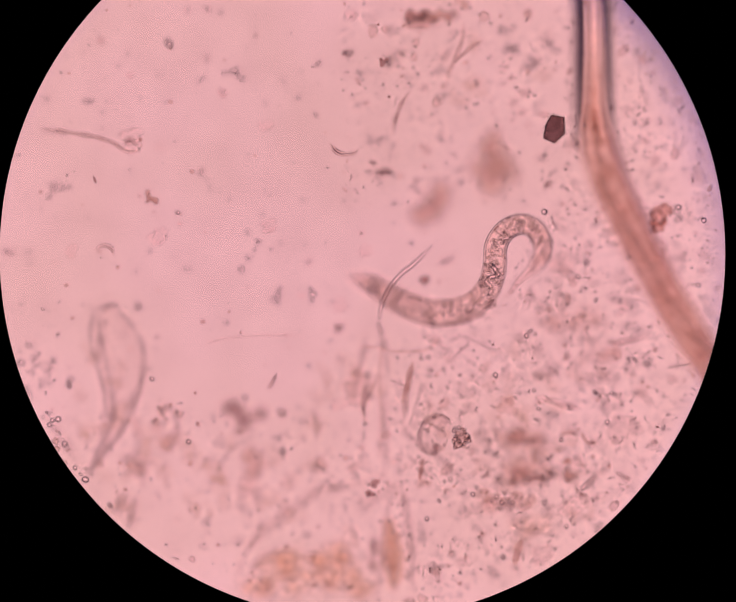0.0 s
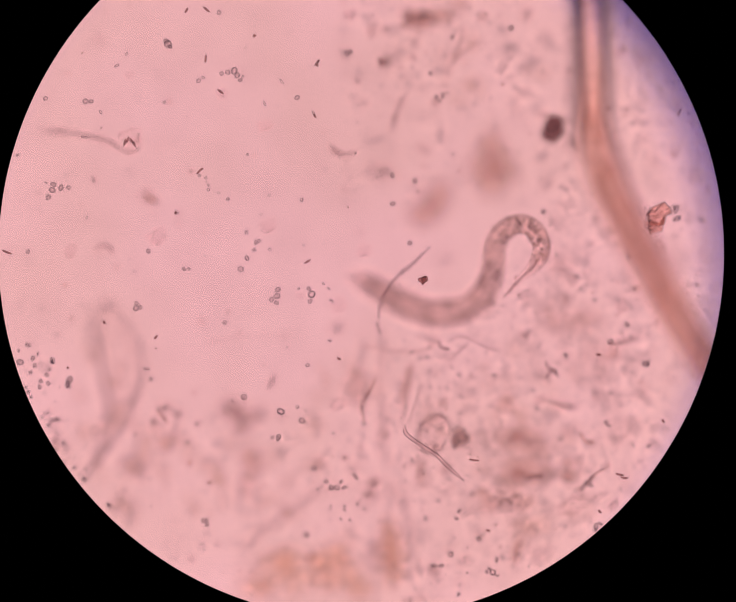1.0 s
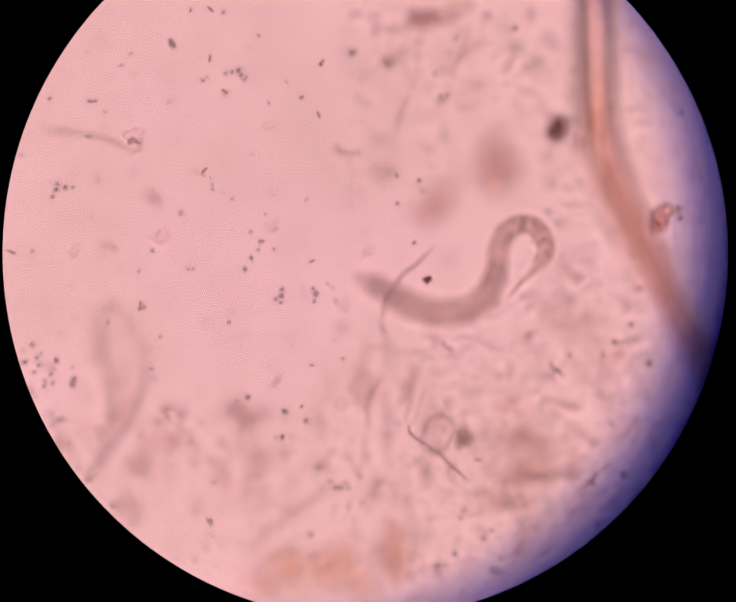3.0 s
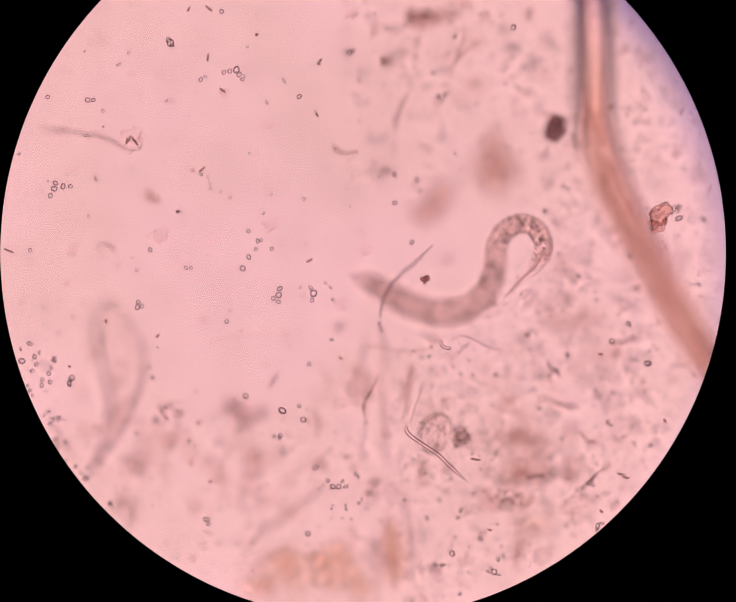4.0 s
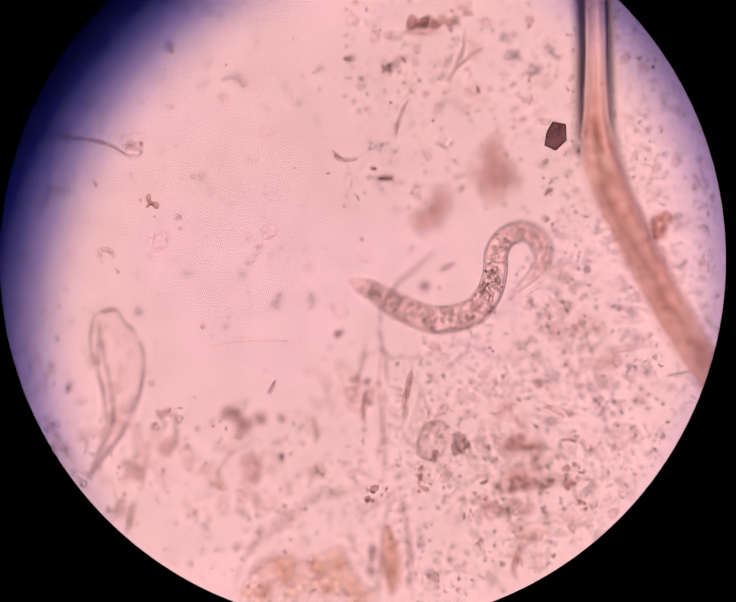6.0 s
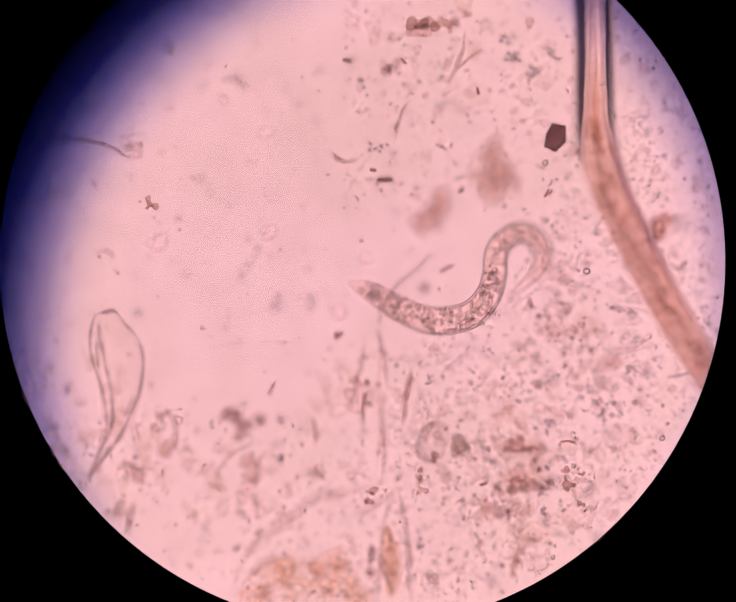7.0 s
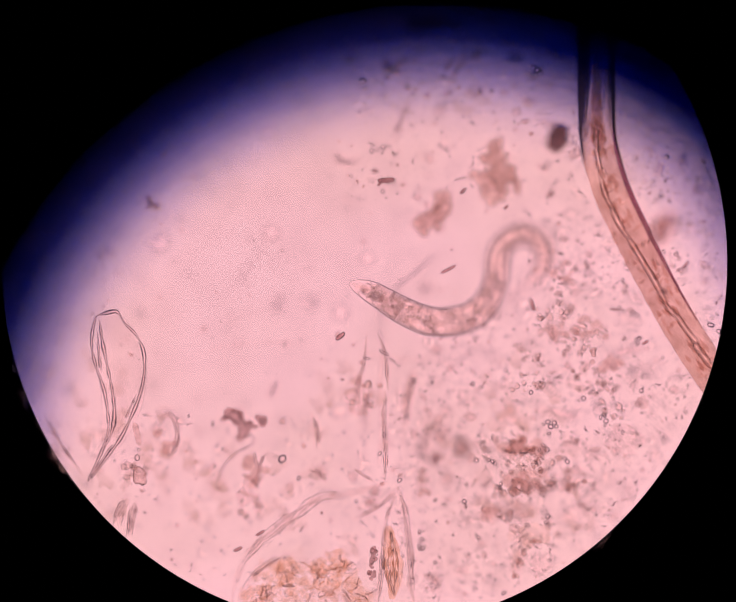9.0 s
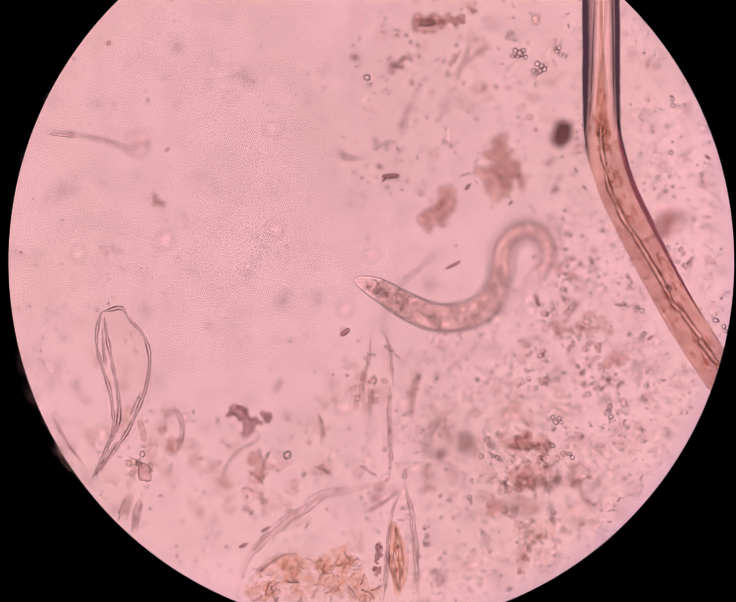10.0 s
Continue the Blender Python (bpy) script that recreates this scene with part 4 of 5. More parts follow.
for u, v, z, size, turn in ((278, 290, 33, 22, 10), (282, 312, 30, 18, 60), (565, 267, 33, 15, 0), (572, 482, 30, 17, 30), (150, 535, 30, 15, 80), (720, 650, 31, 17, 55), (776, 535, 30, 15, 20), (335, 505, 31, 20, 60),
                            (472, 200, 28, 11, 0), (275, 160, 28, 9, 0), (745, 30, 34, 14, 40), (660, 1185, 33, 13, 30), (720, 860, 28, 17, 0), (640, 630, 30, 8, 0), (608, 1092, 33, 9, 0), (1325, 655, 33, 14, 80), (1118, 712, 36, 10, 0),
                            (1215, 1080, 31, 24, 20), (1150, 850, 28, 12, 0)):
    ghost_flake(u, v, z, size, turn)
for u, v, z, size, turn in ((1165, 348, 3, 11, 0), (803, 1064, 2, 13, 20), (983, 78, 3, 10, 0), (757, 48, 12, 10, 45), (1220, 1020, 3, 18, 80), (980, 1215, 14, 12, 0), (945, 915, 15, 11, 30), (1150, 1200, 15, 26, 20), (1345, 930, 4, 34, 0)):
    ghost_flake(u, v, z, size, turn, "c" if z < 6 else "f")


def leaf_scrap(u, v, z, size, turn, sheet):
    bm = lump(bmesh.new(), P(u, v, z, sheet), size * STEP, (1.0, 0.24, 0.2), radians(turn), 0.7, 3, int(u))
    return solid("leaf_scrap", bm, M_FLAKE, "long clear pointed scrap with dark edges", "scrap", "pointed scraps")


for row in ((1335, 745, 15, 32, 10, "f"), (1192, 878, 15, 32, -14, "f"), (1325, 727, 30, 28, 12, "b"), (905, 47, 3, 26, -8, "c"), (1205, 865, 26, 26, -12, "b")):
    leaf_scrap(*row)


# ---- yeast ----
CELLS = {}


def cell_mesh(oval):
    if oval not in CELLS:
        CELLS[oval] = mesh_from("yeast_cell", lump(bmesh.new(), (0, 0, 0), 1, (1, oval, 0.9), 0, 0.06, 3, int(oval * 10)), M_CELL)
    return CELLS[oval]


def put_cell(name, u, v, r, z, sheet, r_seed, parent=None):
    q = random.Random(int(u * 31 + v * 17 + r_seed))
    ob = new(name, cell_mesh(q.choice((0.95, 0.84, 0.72, 0.6))))
    at = P(u, v, z, sheet)
    if parent:
        ob.parent = parent
        at = at - parent.location
    k = r * STEP * q.uniform(1.0, 1.16)
    ob.matrix_basis = Matrix.LocRotScale(at, Euler((0, 0, q.uniform(0, 6.28))), (k, k, k))
    return ob


def colony(z, sheet, *cells):
    """Budding yeast cells that hang together."""
    u, v = cells[0][:2]
    ob = thing("yeast_colony", P(u, v, z, sheet), "small colony of round clear budding yeast cells", "yeast", "yeast colonies")
    for c in cells:
        put_cell("cell", *c, z, sheet, 1, ob)
    return ob


def singles(z, sheet, *cells):
    for c in cells:
        tagged(put_cell("yeast_cell", *c, z + (c[0] * 7 + c[1]) % 5 * 0.5 - 1, sheet, 2), "round clear yeast cell with a dark outline", "yeast", "yeast cells")


colony(35.5, "b", (98, 389, 3), (114, 393, 6), (111, 405, 7), (103, 420, 6), (130, 400, 7), (146, 400, 5))
colony(35.5, "b", (472, 157, 5), (485, 154, 5), (499, 151, 8), (505, 161, 6), (512, 171, 5), (517, 163, 3))
colony(35.5, "b", (592, 617, 6), (590, 631, 7), (578, 638, 5), (589, 645, 5))
colony(35.5, "b", (658, 615, 5), (664, 627, 8), (661, 642, 5))
colony(35.5, "b", (291, 646, 5), (289, 657, 6), (299, 655, 5))
colony(35.5, "b", (930, 207, 5), (943, 204, 6), (938, 215, 4), (952, 199, 3))
colony(35.5, "b", (706, 1039, 6), (718, 1039, 6), (733, 1039, 5.5), (726, 1027, 5), (695, 1026, 5))
colony(35, "b", (440, 1110, 5), (441, 1119, 5), (434, 1109, 5))
colony(35.5, "b", (182, 216, 6), (194, 216, 5))
colony(35.5, "b", (392, 573, 5), (403, 573, 4))
colony(35.5, "b", (545, 516, 5), (552, 514, 4))
colony(35.5, "b", (1037, 1219, 5), (1050, 1220, 6), (1043, 1212, 4), (1060, 1226, 4))
colony(35, "b", (1270, 1122, 7), (1279, 1116, 5), (1268, 1129, 4))
colony(35, "b", (1252, 1030, 5), (1259, 1034, 5), (1258, 1023, 4))
colony(34, "b", (144, 819, 7), (149, 808, 6))
colony(35, "b", (358, 94, 8), (354, 88, 6), (362, 99, 5))
colony(33, "b", (1436, 442, 5), (1438, 450, 5), (1442, 466, 8))
colony(34.5, "b", (740, 114, 6), (748, 110, 5))
singles(35.5, "b", (97, 210, 5), (350, 218, 4), (60, 536, 5), (37, 331, 4), (423, 172, 5), (467, 27, 5), (633, 208, 6), (917, 157, 5), (836, 374, 6), (884, 385, 5), (890, 408, 4), (837, 434, 6), (873, 518, 6), (526, 550, 6), (513, 574, 6),
        (525, 495, 4), (541, 533, 4), (575, 532, 4), (479, 687, 5), (655, 778, 5), (703, 726, 4), (598, 877, 8), (643, 896, 6))
singles(35, "b", (580, 932, 4), (669, 998, 6), (1089, 60, 6), (964, 80, 5), (653, 1139, 6), (977, 1266, 5), (960, 1181, 6), (978, 1089, 6), (972, 1104, 4), (1020, 1149, 5), (1058, 1193, 6), (1336, 691, 7), (1376, 775, 8), (1300, 728, 6),
        (1205, 757, 6), (1382, 950, 4), (877, 750, 4), (924, 1205, 6), (940, 1205, 6), (520, 846, 6), (316, 535, 5), (705, 640, 4), (592, 935, 5))
singles(35, "b", (705, 1078, 3), (703, 1085, 3), (733, 1078, 3), (734, 1087, 3.5), (761, 1074, 4), (767, 1066, 3), (777, 1085, 3), (726, 1106, 3), (745, 1108, 3), (350, 870, 4), (288, 926, 4), (755, 1012, 4), (760, 1018, 4))
singles(34, "b", (40, 747, 4), (43, 772, 7), (60, 735, 6), (70, 763, 5), (80, 755, 4), (112, 771, 5), (74, 779, 5), (65, 793, 4), (100, 799, 5), (87, 812, 5), (85, 824, 5), (103, 817, 5), (60, 835, 5), (105, 787, 4), (66, 846, 4), (55, 825, 4))
singles(28, "b", (110, 895, 5), (122, 893, 6), (104, 905, 5), (158, 996, 5), (180, 1021, 8), (182, 998, 4), (170, 1010, 4), (136, 945, 6), (232, 1075, 6), (102, 880, 4), (90, 888, 4))
colony(8, "c", (803, 300, 5), (801, 313, 5), (813, 310, 5), (823, 316, 4), (826, 305, 5), (838, 302, 4))
colony(8, "c", (946, 302, 4), (955, 305, 4), (963, 311, 4))
colony(5, "c", (1092, 120, 6), (1098, 108, 6), (1115, 107, 6), (1108, 114, 8), (1120, 122, 5), (1104, 120, 5), (1113, 118, 5))
colony(5, "c", (1145, 136, 6), (1137, 150, 6), (1150, 152, 7), (1160, 148, 6), (1144, 156, 5), (1154, 140, 5))
colony(6, "c", (1187, 110, 5), (1195, 116, 5), (1191, 102, 5), (1203, 119, 5), (1182, 104, 4))
colony(6, "c", (1087, 70, 6), (1096, 85, 5), (1082, 80, 5), (1094, 74, 4))
colony(6, "c", (782, 165, 7), (788, 180, 5))
colony(5, "c", (1432, 210, 6), (1434, 225, 5), (1457, 224, 5), (1446, 226, 4))
colony(5, "c", (1360, 655, 5), (1368, 662, 5), (1356, 660, 4))
colony(4, "c", (1525, 683, 8), (1542, 696, 5), (1546, 706, 5))
colony(4, "c", (1052, 972, 5), (1060, 975, 5), (1066, 979, 4))
colony(4, "c", (1078, 1022, 5), (1076, 1032, 5))
colony(4, "c", (1000, 1060, 5), (1004, 1070, 4))
colony(4, "c", (905, 1125, 5), (910, 1140, 5), (905, 1155, 5), (911, 1160, 5), (906, 1162, 4))
colony(4, "c", (1178, 890, 6), (1184, 900, 6), (1192, 892, 5), (1180, 915, 5), (1168, 895, 4), (1196, 900, 4))
colony(4, "c", (1290, 880, 5), (1298, 876, 5), (1302, 888, 5), (1300, 897, 4))
colony(4, "c", (1168, 940, 5), (1176, 950, 5), (1160, 950, 5), (1214, 968, 5), (1220, 975, 5))
colony(4, "c", (1365, 715, 5), (1372, 712, 5), (1370, 722, 4))
colony(4, "c", (1088, 780, 4), (890, 800, 5), (886, 810, 5), (893, 806, 4))
colony(12, "f", (830, 141, 6), (830, 151, 6))
colony(14, "f", (966, 931, 5), (974, 930, 5))
colony(15, "f", (1338, 783, 5), (1340, 790, 5), (1348, 784, 4), (1335, 795, 4))
singles(5, "c", (864, 75, 4), (875, 90, 4), (647, 1011, 5), (612, 970, 9), (770, 1060, 4), (862, 1015, 6), (1018, 809, 5), (1142, 827, 5), (1026, 972, 5), (1178, 1092, 6), (1174, 1105, 4), (938, 1190, 4), (1085, 1255, 6), (1377, 823, 5), (1254, 840, 5),
        (1057, 186, 4), (1015, 253, 4), (825, 399, 4), (820, 958, 5), (955, 157, 5), (1338, 910, 4), (1494, 372, 5), (1400, 378, 4), (1337, 587, 4), (1420, 268, 4), (1430, 325, 5))
singles(14, "f", (878, 200, 4), (893, 175, 4), (1162, 347, 6), (1164, 470, 5), (1250, 578, 7), (1305, 655, 4), (1166, 698, 5), (1042, 745, 4), (1268, 857, 6), (1307, 859, 5), (1352, 857, 5), (1411, 934, 6), (1222, 993, 5), (1070, 805, 5), (845, 778, 4),
        (1040, 955, 5), (978, 1018, 4), (1010, 1055, 5), (988, 1105, 5), (1070, 1205, 5), (1178, 1188, 5), (1158, 1085, 6), (1157, 1094, 5), (1198, 648, 5), (1208, 668, 4), (1105, 855, 5), (1142, 912, 4), (1080, 1090, 4))


colony(27, "a", (968, 918, 5), (978, 912, 4), (990, 916, 5), (972, 930, 6), (984, 926, 5), (996, 930, 6), (1000, 940, 5), (966, 942, 5), (978, 940, 6), (990, 946, 6), (996, 955, 4), (970, 954, 4))
colony(28, "a", (1048, 1068, 4), (1058, 1060, 5), (1070, 1072, 5), (1082, 1064, 4), (1092, 1072, 5), (1076, 1052, 4), (1100, 1060, 4), (1066, 1084, 4), (1110, 1076, 4))
colony(27, "a", (148, 814, 6), (149, 824, 5))
singles(27, "a", (1130, 706, 5), (1122, 716, 6), (1056, 800, 5), (913, 762, 5), (918, 742, 4), (778, 904, 5), (1198, 398, 4), (1208, 404, 5), (1246, 268, 4), (1232, 590, 5), (1270, 640, 5), (1322, 640, 4), (1160, 452, 6), (1352, 262, 4), (1304, 230, 5), (1386, 162, 4),
        (1148, 872, 5), (1268, 836, 5), (1304, 838, 4), (1380, 776, 6), (936, 1068, 5), (910, 1106, 5), (1008, 1054, 5), (1072, 1188, 5), (960, 1022, 4), (1138, 832, 4), (1196, 938, 5), (1294, 900, 5), (1340, 548, 5), (1500, 470, 6), (1488, 608, 5), (1446, 442, 6), (324, 808, 5), (380, 454, 4), (322, 1022, 4), (402, 942, 5))


# ---- bacteria ----
def rod(u, v, z, length, turn, sheet, r=2.2):
    a = radians(turn)
    d = (math.cos(a) * length / 2, -math.sin(a) * length / 2)
    line = spline([P(u - d[0], v - d[1], z, sheet), P(u, v + 0.6, z, sheet), P(u + d[0], v + d[1], z, sheet)], 12)
    bm = tube(bmesh.new(), line, lambda f: r * STEP * math.sqrt(max(0.1, 1 - (2 * f - 1) ** 4)), 10)
    solid("rod_bacterium", bm, M_ROD, "short dark rod-shaped bacterium in the water film", "bacterium", "rod bacteria")


for row in ((438, 125, 39, 17, 85), (470, 195, 38, 16, -38), (397, 22, 39, 12, 60), (440, 20, 39, 18, -40), (425, 364, 39, 18, 45), (655, 557, 39, 16, 30), (675, 138, 39, 10, -40), (678, 130, 38, 8, 45), (671, 247, 38, 10, -60), (332, 718, 38, 11, 50), (722, 764, 39, 9, -30), (445, 1028, 39, 10, 15), (15, 537, 38, 22, -22)):
    rod(*row, "b")
for row in ((1010, 980, 36, 22, -6), (1320, 1011, 37, 18, -12), (266, 303, 36, 16, 75), (272, 298, 36, 14, 70), (281, 300, 36, 14, -55), (286, 307, 36, 12, -65), (1278, 1090, 38, 10, -40), (1413, 897, 37, 10, -60), (1330, 1018, 36, 16, -8), (1040, 1130, 37, 10, -20), (200, 383, 27, 16, -70), (1275, 755, 36, 12, 0), (222, 687, 38, 8, -70)):
    rod(*row, "b")
for row in ((965, 565, 4, 36, 27, 3.2), (735, 708, 4, 24, 38, 5), (832, 375, 2, 36, 5, 5), (818, 383, 4, 12, 45, 2.5), (1470, 555, 6, 22, 50, 2.5), (1508, 335, 4, 14, -35, 3), (1385, 720, 4, 16, 30, 3), (740, 800, 4, 8, 0, 2), (565, 1128, 3, 22, 30, 3), (518, 1162, 3, 20, 25, 3.5),
            (995, 398, 5, 16, 50, 2.5), (1088, 432, 5, 12, 45, 2.5), (1320, 650, 6, 22, -5, 2), (1145, 640, 6, 26, -75, 4)):
    rod(*row[:5], "c", row[5])
for row in ((860, 130, 14, 18, -45, 2.2), (1165, 412, 13, 20, 60, 3), (1173, 410, 13, 14, 60, 2), (1030, 1031, 15, 18, 15, 3), (1018, 194, 12, 18, -75, 3), (820, 383, 12, 34, 0, 4.5), (795, 362, 12, 14, -10, 4), (1200, 1087, 14, 10, 30, 2), (740, 128, 13, 18, -5, 4)):
    rod(*row[:5], "f", row[5])


def clear_rod(u, v, z, length, turn, sheet, r=2.4):
    a = radians(turn)
    d = (math.cos(a) * length / 2, -math.sin(a) * length / 2)
    line = spline([P(u - d[0], v - d[1], z, sheet), P(u, v + 0.4, z, sheet), P(u + d[0], v + d[1], z, sheet)], 12)
    bm = tube(bmesh.new(), line, lambda f: r * STEP * math.sqrt(max(0.1, 1 - (2 * f - 1) ** 4)), 10)
    solid("clear_rod", bm, M_SHINY, "short clear shiny rod-shaped bacterium in the water film", "bacterium", "clear rods")


for row in ((274, 112, 38, 9, 50), (253, 137, 38, 12, 30), (184, 289, 38, 15, -4), (680, 132, 38, 17, 55), (568, 218, 38, 12, -62), (673, 239, 38, 10, -68), (605, 172, 38, 13, -60), (438, 163, 38, 9, -40),
            (532, 327, 37, 8, -30), (112, 765, 38, 14, 82), (117, 766, 38, 14, 82), (317, 783, 38, 13, 0), (1452, 238, 38, 14, 60), (1300, 905, 37, 13, -20)):
    clear_rod(*row, "g")
for row in ((829, 743, 3, 24, -28, 3.5), (846, 759, 3, 14, -35, 2.5), (791, 755, 3, 18, -12, 2.5), (910, 50, 6, 34, 2, 6), (990, 372, 3, 26, 15, 2), (998, 398, 4, 16, 50, 2.4)):
    clear_rod(*row[:5], "c", row[5])
singles(36.5, "g", (219, 236, 4), (429, 372, 3.5), (443, 377, 3), (444, 386, 2), (448, 392, 3), (448, 402, 3.5), (470, 409, 3), (490, 422, 4), (647, 424, 4), (578, 414, 3), (561, 455, 3.5), (527, 100, 3),
        (650, 520, 3), (189, 461, 3), (291, 576, 4), (441, 543, 2), (640, 613, 3), (693, 603, 3), (704, 613, 3.5), (615, 738, 2), (637, 865, 4), (714, 921, 2.5), (679, 1041, 2.5), (415, 951, 3), (499, 851, 3), (597, 928, 5))


def speck(u, v, z, size, sheet, material=None):
    bm = lump(bmesh.new(), P(u, v, z, sheet), size * STEP, (1.0, 0.8, 0.7), u, 0.5, 2, int(u + v))
    solid("brown_speck", bm, material or M_SPECK, "single soft brown speck in the water film", "speck", "brown specks")


for row in ((746, 440, 37, 2.4), (378, 451, 35, 3.5), (180, 110, 37, 2.5), (547, 74, 35, 4), (148, 781, 37, 3), (336, 740, 36, 2.5), (220, 270, 34, 2.5)):
    speck(*row, "g", M_DARKGRAIN)
for row in ((758, 123, 4, 7), (838, 139, 4, 8), (905, 68, 3, 6), (1142, 40, 12, 12), (785, 813, 2, 5), (780, 764, 2, 5), (820, 813, 6, 7), (1128, 250, 8, 8), (730, 705, 6, 7), (658, 942, 5, 6), (612, 890, 8, 8)):
    speck(*row, "c")
strand("strand", level(2, (792, 700), (786, 760), (771, 820), (774, 862)), 5, M_FAINT, "crumpled pale fibre below the worm", "c")
strand("strand", level(2, (815, 704), (828, 740), (834, 790), (838, 825)), 4, M_FAINT, "thin crumpled pale fibre below the worm", "c")
strand("strand", level(3, (955, 146), (968, 126), (984, 106)), 5, M_FAINT, "short forked clear strand", "c")
strand("thread", level(33, (336, 870), (350, 886), (362, 901)), 4, M_FAINT, "short dark bent thread", "g", category=T)


# ---- fine matter strewn through the water film ----
def density(u, v):
    """How thickly the fine matter lies: dense on the hair's side and below the worm, thin elsewhere."""
    if math.hypot(u - 772, v - 538) > 762:
        return 0
    if abs(u - np.interp(v, [-240, 200, 300, 400, 490, 580, 665, 760, 830, 1320], [1266, 1264, 1272, 1300, 1345, 1392, 1440, 1500, 1550, 1900])) < np.interp(v, [300, 400], [44, 50]):
        return 0     # the hair lies here
    edge = np.interp(v, [0, 420, 480, 640, 720, 800, 1283], [1215, 1200, 1150, 1060, 860, 830, 860])
    d = 1.0 if u > edge else 0.0
    if 730 < u < 1230 and v < 430:
        d = max(d, 0.38)
    if v > 860 and u < 860:
        d = max(d, 0.32)
    if v > 640 and u < 130:
        d = max(d, 0.3)
    return max(d, 0.05)


def strewn(name, label, material, count, size, heights, seed, fine=1, stretch=(0.6, 1.0), power=2.0, even=False, thick=0.8):
    r = random.Random(seed)
    bm, n = bmesh.new(), 0
    while n < count:
        u, v = r.uniform(0, 1560), r.uniform(-240, 1320)
        if r.random() < (0.5 if even else max(0.0, density(u, v) - (0.1 if thick < 0.5 else 0.0))) * (0.35 + 1.1 * max(0.0, 0.5 + noise.noise(Vector((u * 0.012, v * 0.012, seed))))):
            q = size[0] + (size[1] - size[0]) * r.random() ** power
            lump(bm, P(u, v, r.uniform(*heights)), q * STEP, (1, r.uniform(*stretch), thick), r.uniform(0, 6.28), 0.35 if thick > 0.5 else 0.9, fine, n)
            n += 1
    ob = part(name, bm, material)
    return tagged(ob, label, "matter", kind="stuff")


def strewn_things(name, label, category, material, count, size, heights, seed, stretch, thick):
    """Larger bits of matter, each a thing of its own, on a dozen shared shapes."""
    r = random.Random(seed)
    shapes = [mesh_from(name, lump(bmesh.new(), (0, 0, 0), 1, (1, r.uniform(*stretch), thick), 0, 0.9 if thick < 0.5 else 0.5, 3, seed + k), material) for k in range(12)]
    n = 0
    while n < count:
        u, v = r.uniform(0, 1560), r.uniform(-240, 1320)
        if r.random() < max(0.0, density(u, v) - 0.05) * (0.35 + 1.1 * max(0.0, 0.5 + noise.noise(Vector((u * 0.012, v * 0.012, seed))))):
            ob = new(name, r.choice(shapes))
            k = (size[0] + (size[1] - size[0]) * r.random() ** 2) * STEP
            ob.matrix_basis = Matrix.LocRotScale(P(u, v, r.uniform(*heights)), Euler((0, 0, r.uniform(0, 6.28))), (k, k, k))
            tagged(ob, label, category, name.replace("_", " ") + "s")
            n += 1


def curls(name, label, material, count, heights, seed):
    """Short fine bent threads strewn where the matter lies thick."""
    r = random.Random(seed)
    bm, n = bmesh.new(), 0
    while n < count:
        u, v = r.uniform(0, 1560), r.uniform(-240, 1320)
        if r.random() < density(u, v) - 0.1:
            a, z, run = r.uniform(0, 6.28), r.uniform(*heights), []
            for k in range(4):
                run.append(P(u, v, z + r.uniform(-1, 1)))
                q = r.uniform(2, 7)
                u, v, a = u + q * math.cos(a), v + q * math.sin(a), a + r.uniform(-0.9, 0.9)
            w = r.uniform(1.0, 2.4) * STEP
            tube(bm, spline(run, 9), lambda f: w * (0.35 + 0.65 * math.sin(math.pi * min(1, f + 0.1))), 7)
            n += 1
    return tagged(part(name, bm, material), label, "matter", kind="stuff")


def clouds():
    """Soft pale clouds of the finest matter, thin and uneven, low in the water film."""
    r = random.Random(77)
    for (u0, v0), (a, b), count in (((250, 930), (110, 120), 22), ((480, 1010), (130, 90), 18), ((700, 880), (90, 120), 9), ((650, 1130), (120, 70), 8), ((1130, 900), (150, 130), 20), ((1180, 1080), (110, 80), 8), ((1000, 140), (110, 100), 8)):
        for i in range(count):
            u, v, z = r.gauss(u0, a * 0.6), r.gauss(v0, b * 0.6), r.uniform(2, 17)
            if math.hypot(u - 772, v - 538) > 750:
                continue
            bm = bmesh.new()
            for k in range(5):
                lump(bm, P(u + r.gauss(0, 11), v + r.gauss(0, 11), z + r.uniform(-0.5, 0.5)), r.uniform(7, 19) * STEP, (1, r.uniform(0.4, 0.9), 0.25), r.uniform(0, 6.28), 1.0, 2, i * 7 + k)
            solid("matter_cloud", one_skin(bm, 0.0011), M_STAIN, "soft pale brownish cloud of fine matter in the water film", "matter", "matter clouds")


clouds()
curls("fine_curls", "many fine clear curled threads in the water film", M_CURL, 260, (-2, 28), 31)
curls("bright_curls", "many fine bright curled threads in the water film", M_CURL, 180, (-1, 24), 32)
strewn("clear_granules", "many small clear granules in the water film", M_GRANULE, 2400, (1.3, 4.4), (-2, 28), 21, power=2.5)
strewn("bright_granules", "many small glassy granules in the water film", M_GLASSY, 750, (1.5, 5.0), (-8, 30), 27, power=2.5)
strewn("low_granules", "small glassy granules low in the water film", M_GLASSY, 650, (1.6, 4.2), (-2, 8), 41, power=2.0)
strewn("low_specks", "small brown specks low in the water film", M_SPECK, 190, (1.5, 4.0), (-2, 8), 42)
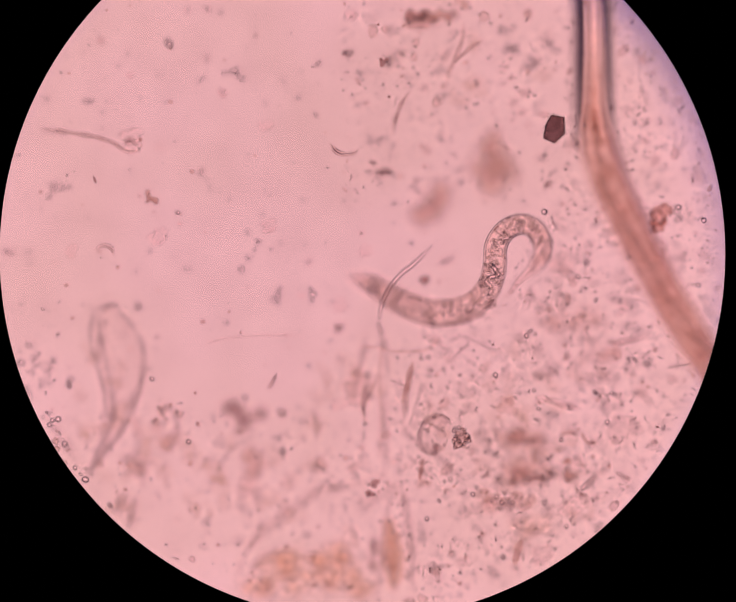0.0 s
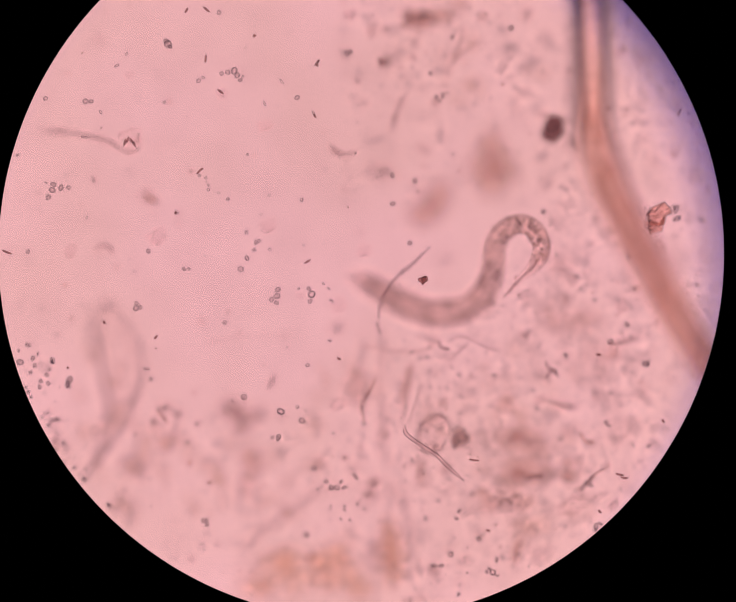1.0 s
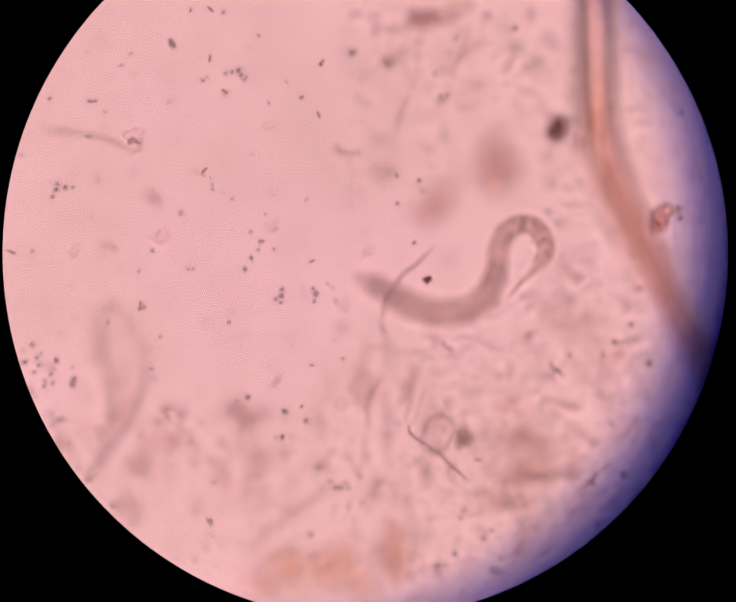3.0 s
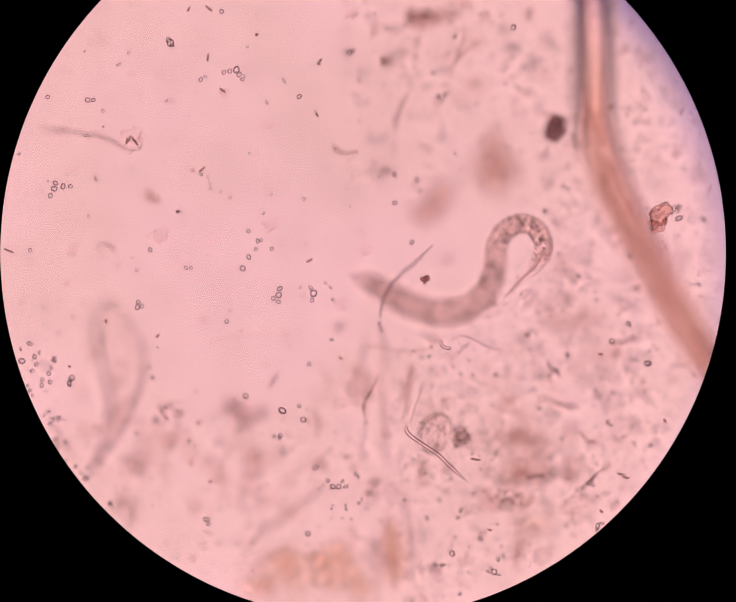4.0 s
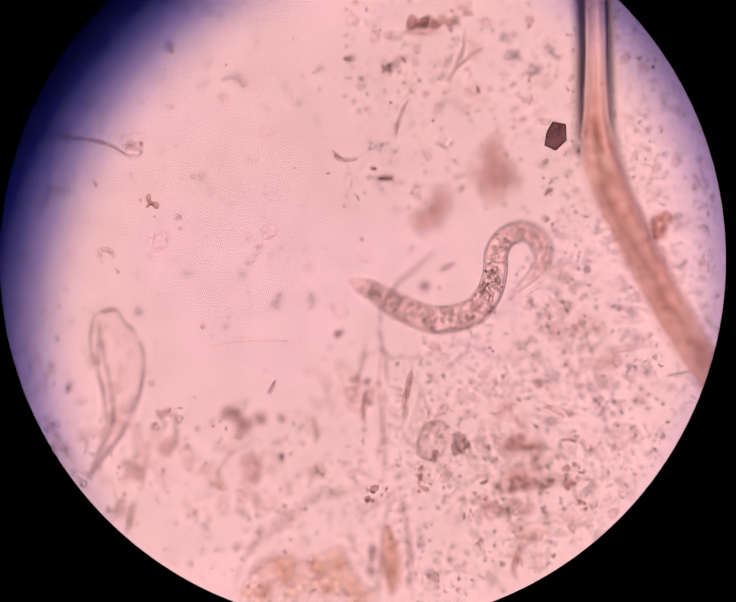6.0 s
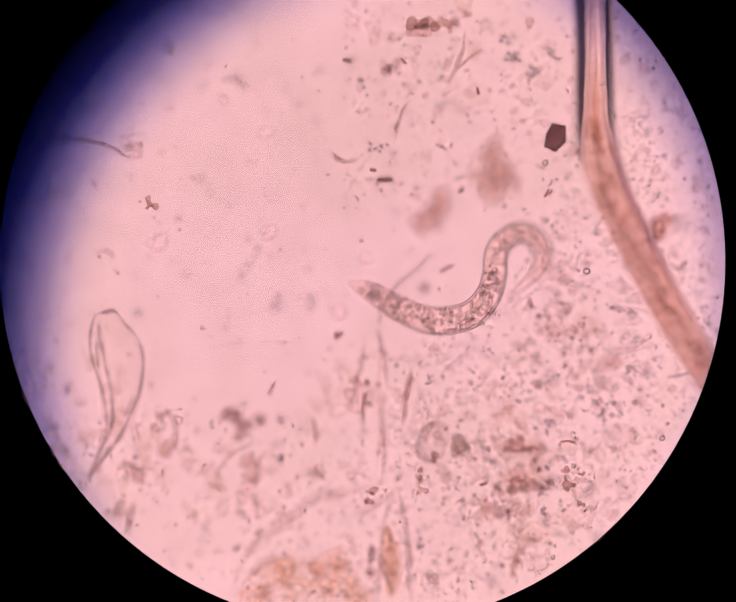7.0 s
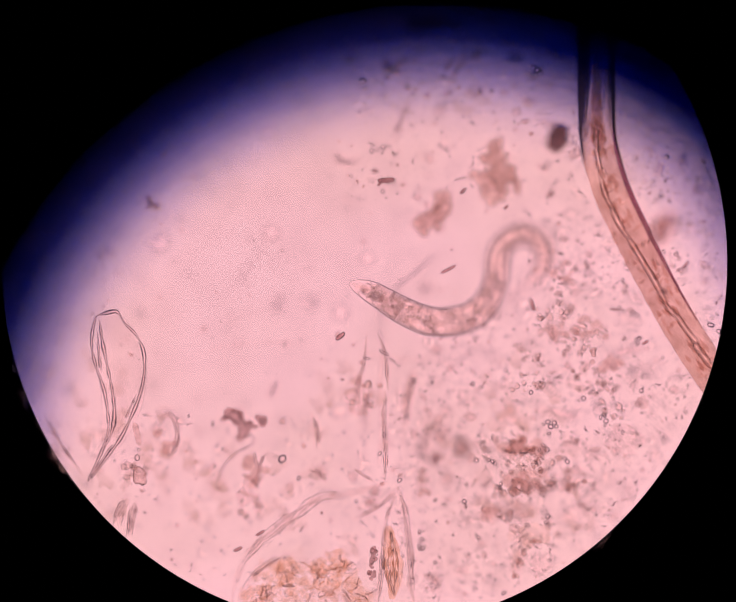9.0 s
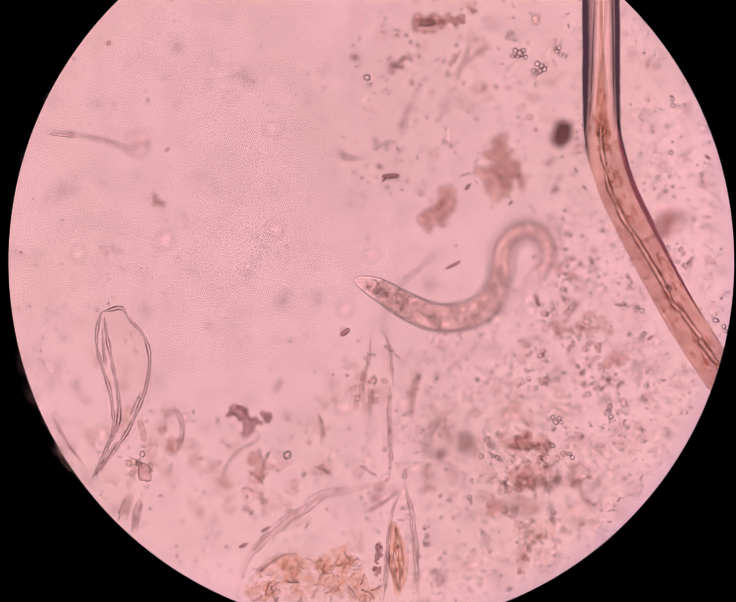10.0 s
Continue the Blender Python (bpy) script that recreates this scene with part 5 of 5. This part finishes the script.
strewn("dark_specks", "many fine dark specks in the water film", M_DARKGRAIN, 110, (1.2, 3.6), (-2, 32), 22)
strewn("brown_specks", "many soft brown specks in the water film", M_SPECK, 240, (1.6, 6.5), (-4, 28), 23)
strewn("upper_specks", "soft brown specks high in the water film", M_SPECK, 280, (1.4, 3.8), (27, 37), 33)
strewn("upper_granules", "small clear granules high in the water film", M_GRANULE, 260, (1.4, 3.6), (27, 38), 34)
strewn_things("pale_scrap", "pale irregular scrap of matter in the water film", "scrap", M_HAZE, 170, (5, 14), (-6, 24), 24, (0.4, 0.9), 0.8)
strewn_things("slime_flake", "thin uneven clear flake of slime in the water film", "flake", M_SLIME, 290, (5, 18), (-6, 26), 28, (0.5, 0.9), 0.12)
strewn("faint_spots", "faint blurred spots all through the water film", M_SMUDGE, 150, (3, 8), (-4, 30), 26, 1, (0.6, 1.0), even=True)
strewn("surface_specks", "fine dark specks under the cover glass", M_DARKGRAIN, 90, (1.0, 2.2), (36, 41), 25, 1, (0.8, 1.0))


def motions():
    k = (FAR - VIGNETTE_HEIGHT) / FAR
    times = sorted({t / 4 for t in range(41)})
    walk(STOP, [(t, Matrix.Translation((MIDDLE.x + (0.0015 if t > 9.2 else 0), MIDDLE.y - 0.0012 - (0.0022 if t > 9.2 else 0), at_time(t, 4) * DEEP))) for t in times])
    # time, the middle of the added ring's opening on the graticule
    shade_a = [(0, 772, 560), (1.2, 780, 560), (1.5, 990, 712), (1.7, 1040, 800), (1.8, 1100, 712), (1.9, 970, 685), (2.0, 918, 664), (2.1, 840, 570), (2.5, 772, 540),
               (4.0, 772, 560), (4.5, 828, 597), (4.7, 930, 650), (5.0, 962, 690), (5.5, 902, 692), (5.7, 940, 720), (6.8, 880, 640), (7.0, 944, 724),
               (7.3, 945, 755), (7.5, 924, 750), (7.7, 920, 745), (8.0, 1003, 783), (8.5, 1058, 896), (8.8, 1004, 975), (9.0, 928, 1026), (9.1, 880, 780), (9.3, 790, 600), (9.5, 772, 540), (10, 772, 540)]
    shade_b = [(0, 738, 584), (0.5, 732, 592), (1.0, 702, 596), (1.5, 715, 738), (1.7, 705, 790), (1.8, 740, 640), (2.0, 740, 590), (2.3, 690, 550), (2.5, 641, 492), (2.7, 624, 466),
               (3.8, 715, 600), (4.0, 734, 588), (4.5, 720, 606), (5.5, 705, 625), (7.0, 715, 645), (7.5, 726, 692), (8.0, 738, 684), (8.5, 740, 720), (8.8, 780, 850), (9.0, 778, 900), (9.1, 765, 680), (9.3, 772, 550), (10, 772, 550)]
    for ob, rows, lift in ((VIGNETTE_A, shade_a, 0.0), (VIGNETTE_B, shade_b, 0.012)):
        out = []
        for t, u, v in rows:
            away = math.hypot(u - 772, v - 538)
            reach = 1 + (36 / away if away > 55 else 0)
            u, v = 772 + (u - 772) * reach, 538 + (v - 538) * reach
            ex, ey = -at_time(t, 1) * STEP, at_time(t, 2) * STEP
            out.append((t, Matrix.Translation((ex + (u - 784) * STEP * k, ey - (v - 641.5) * STEP * k, VIGNETTE_HEIGHT + lift))))
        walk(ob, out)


# END
motions()
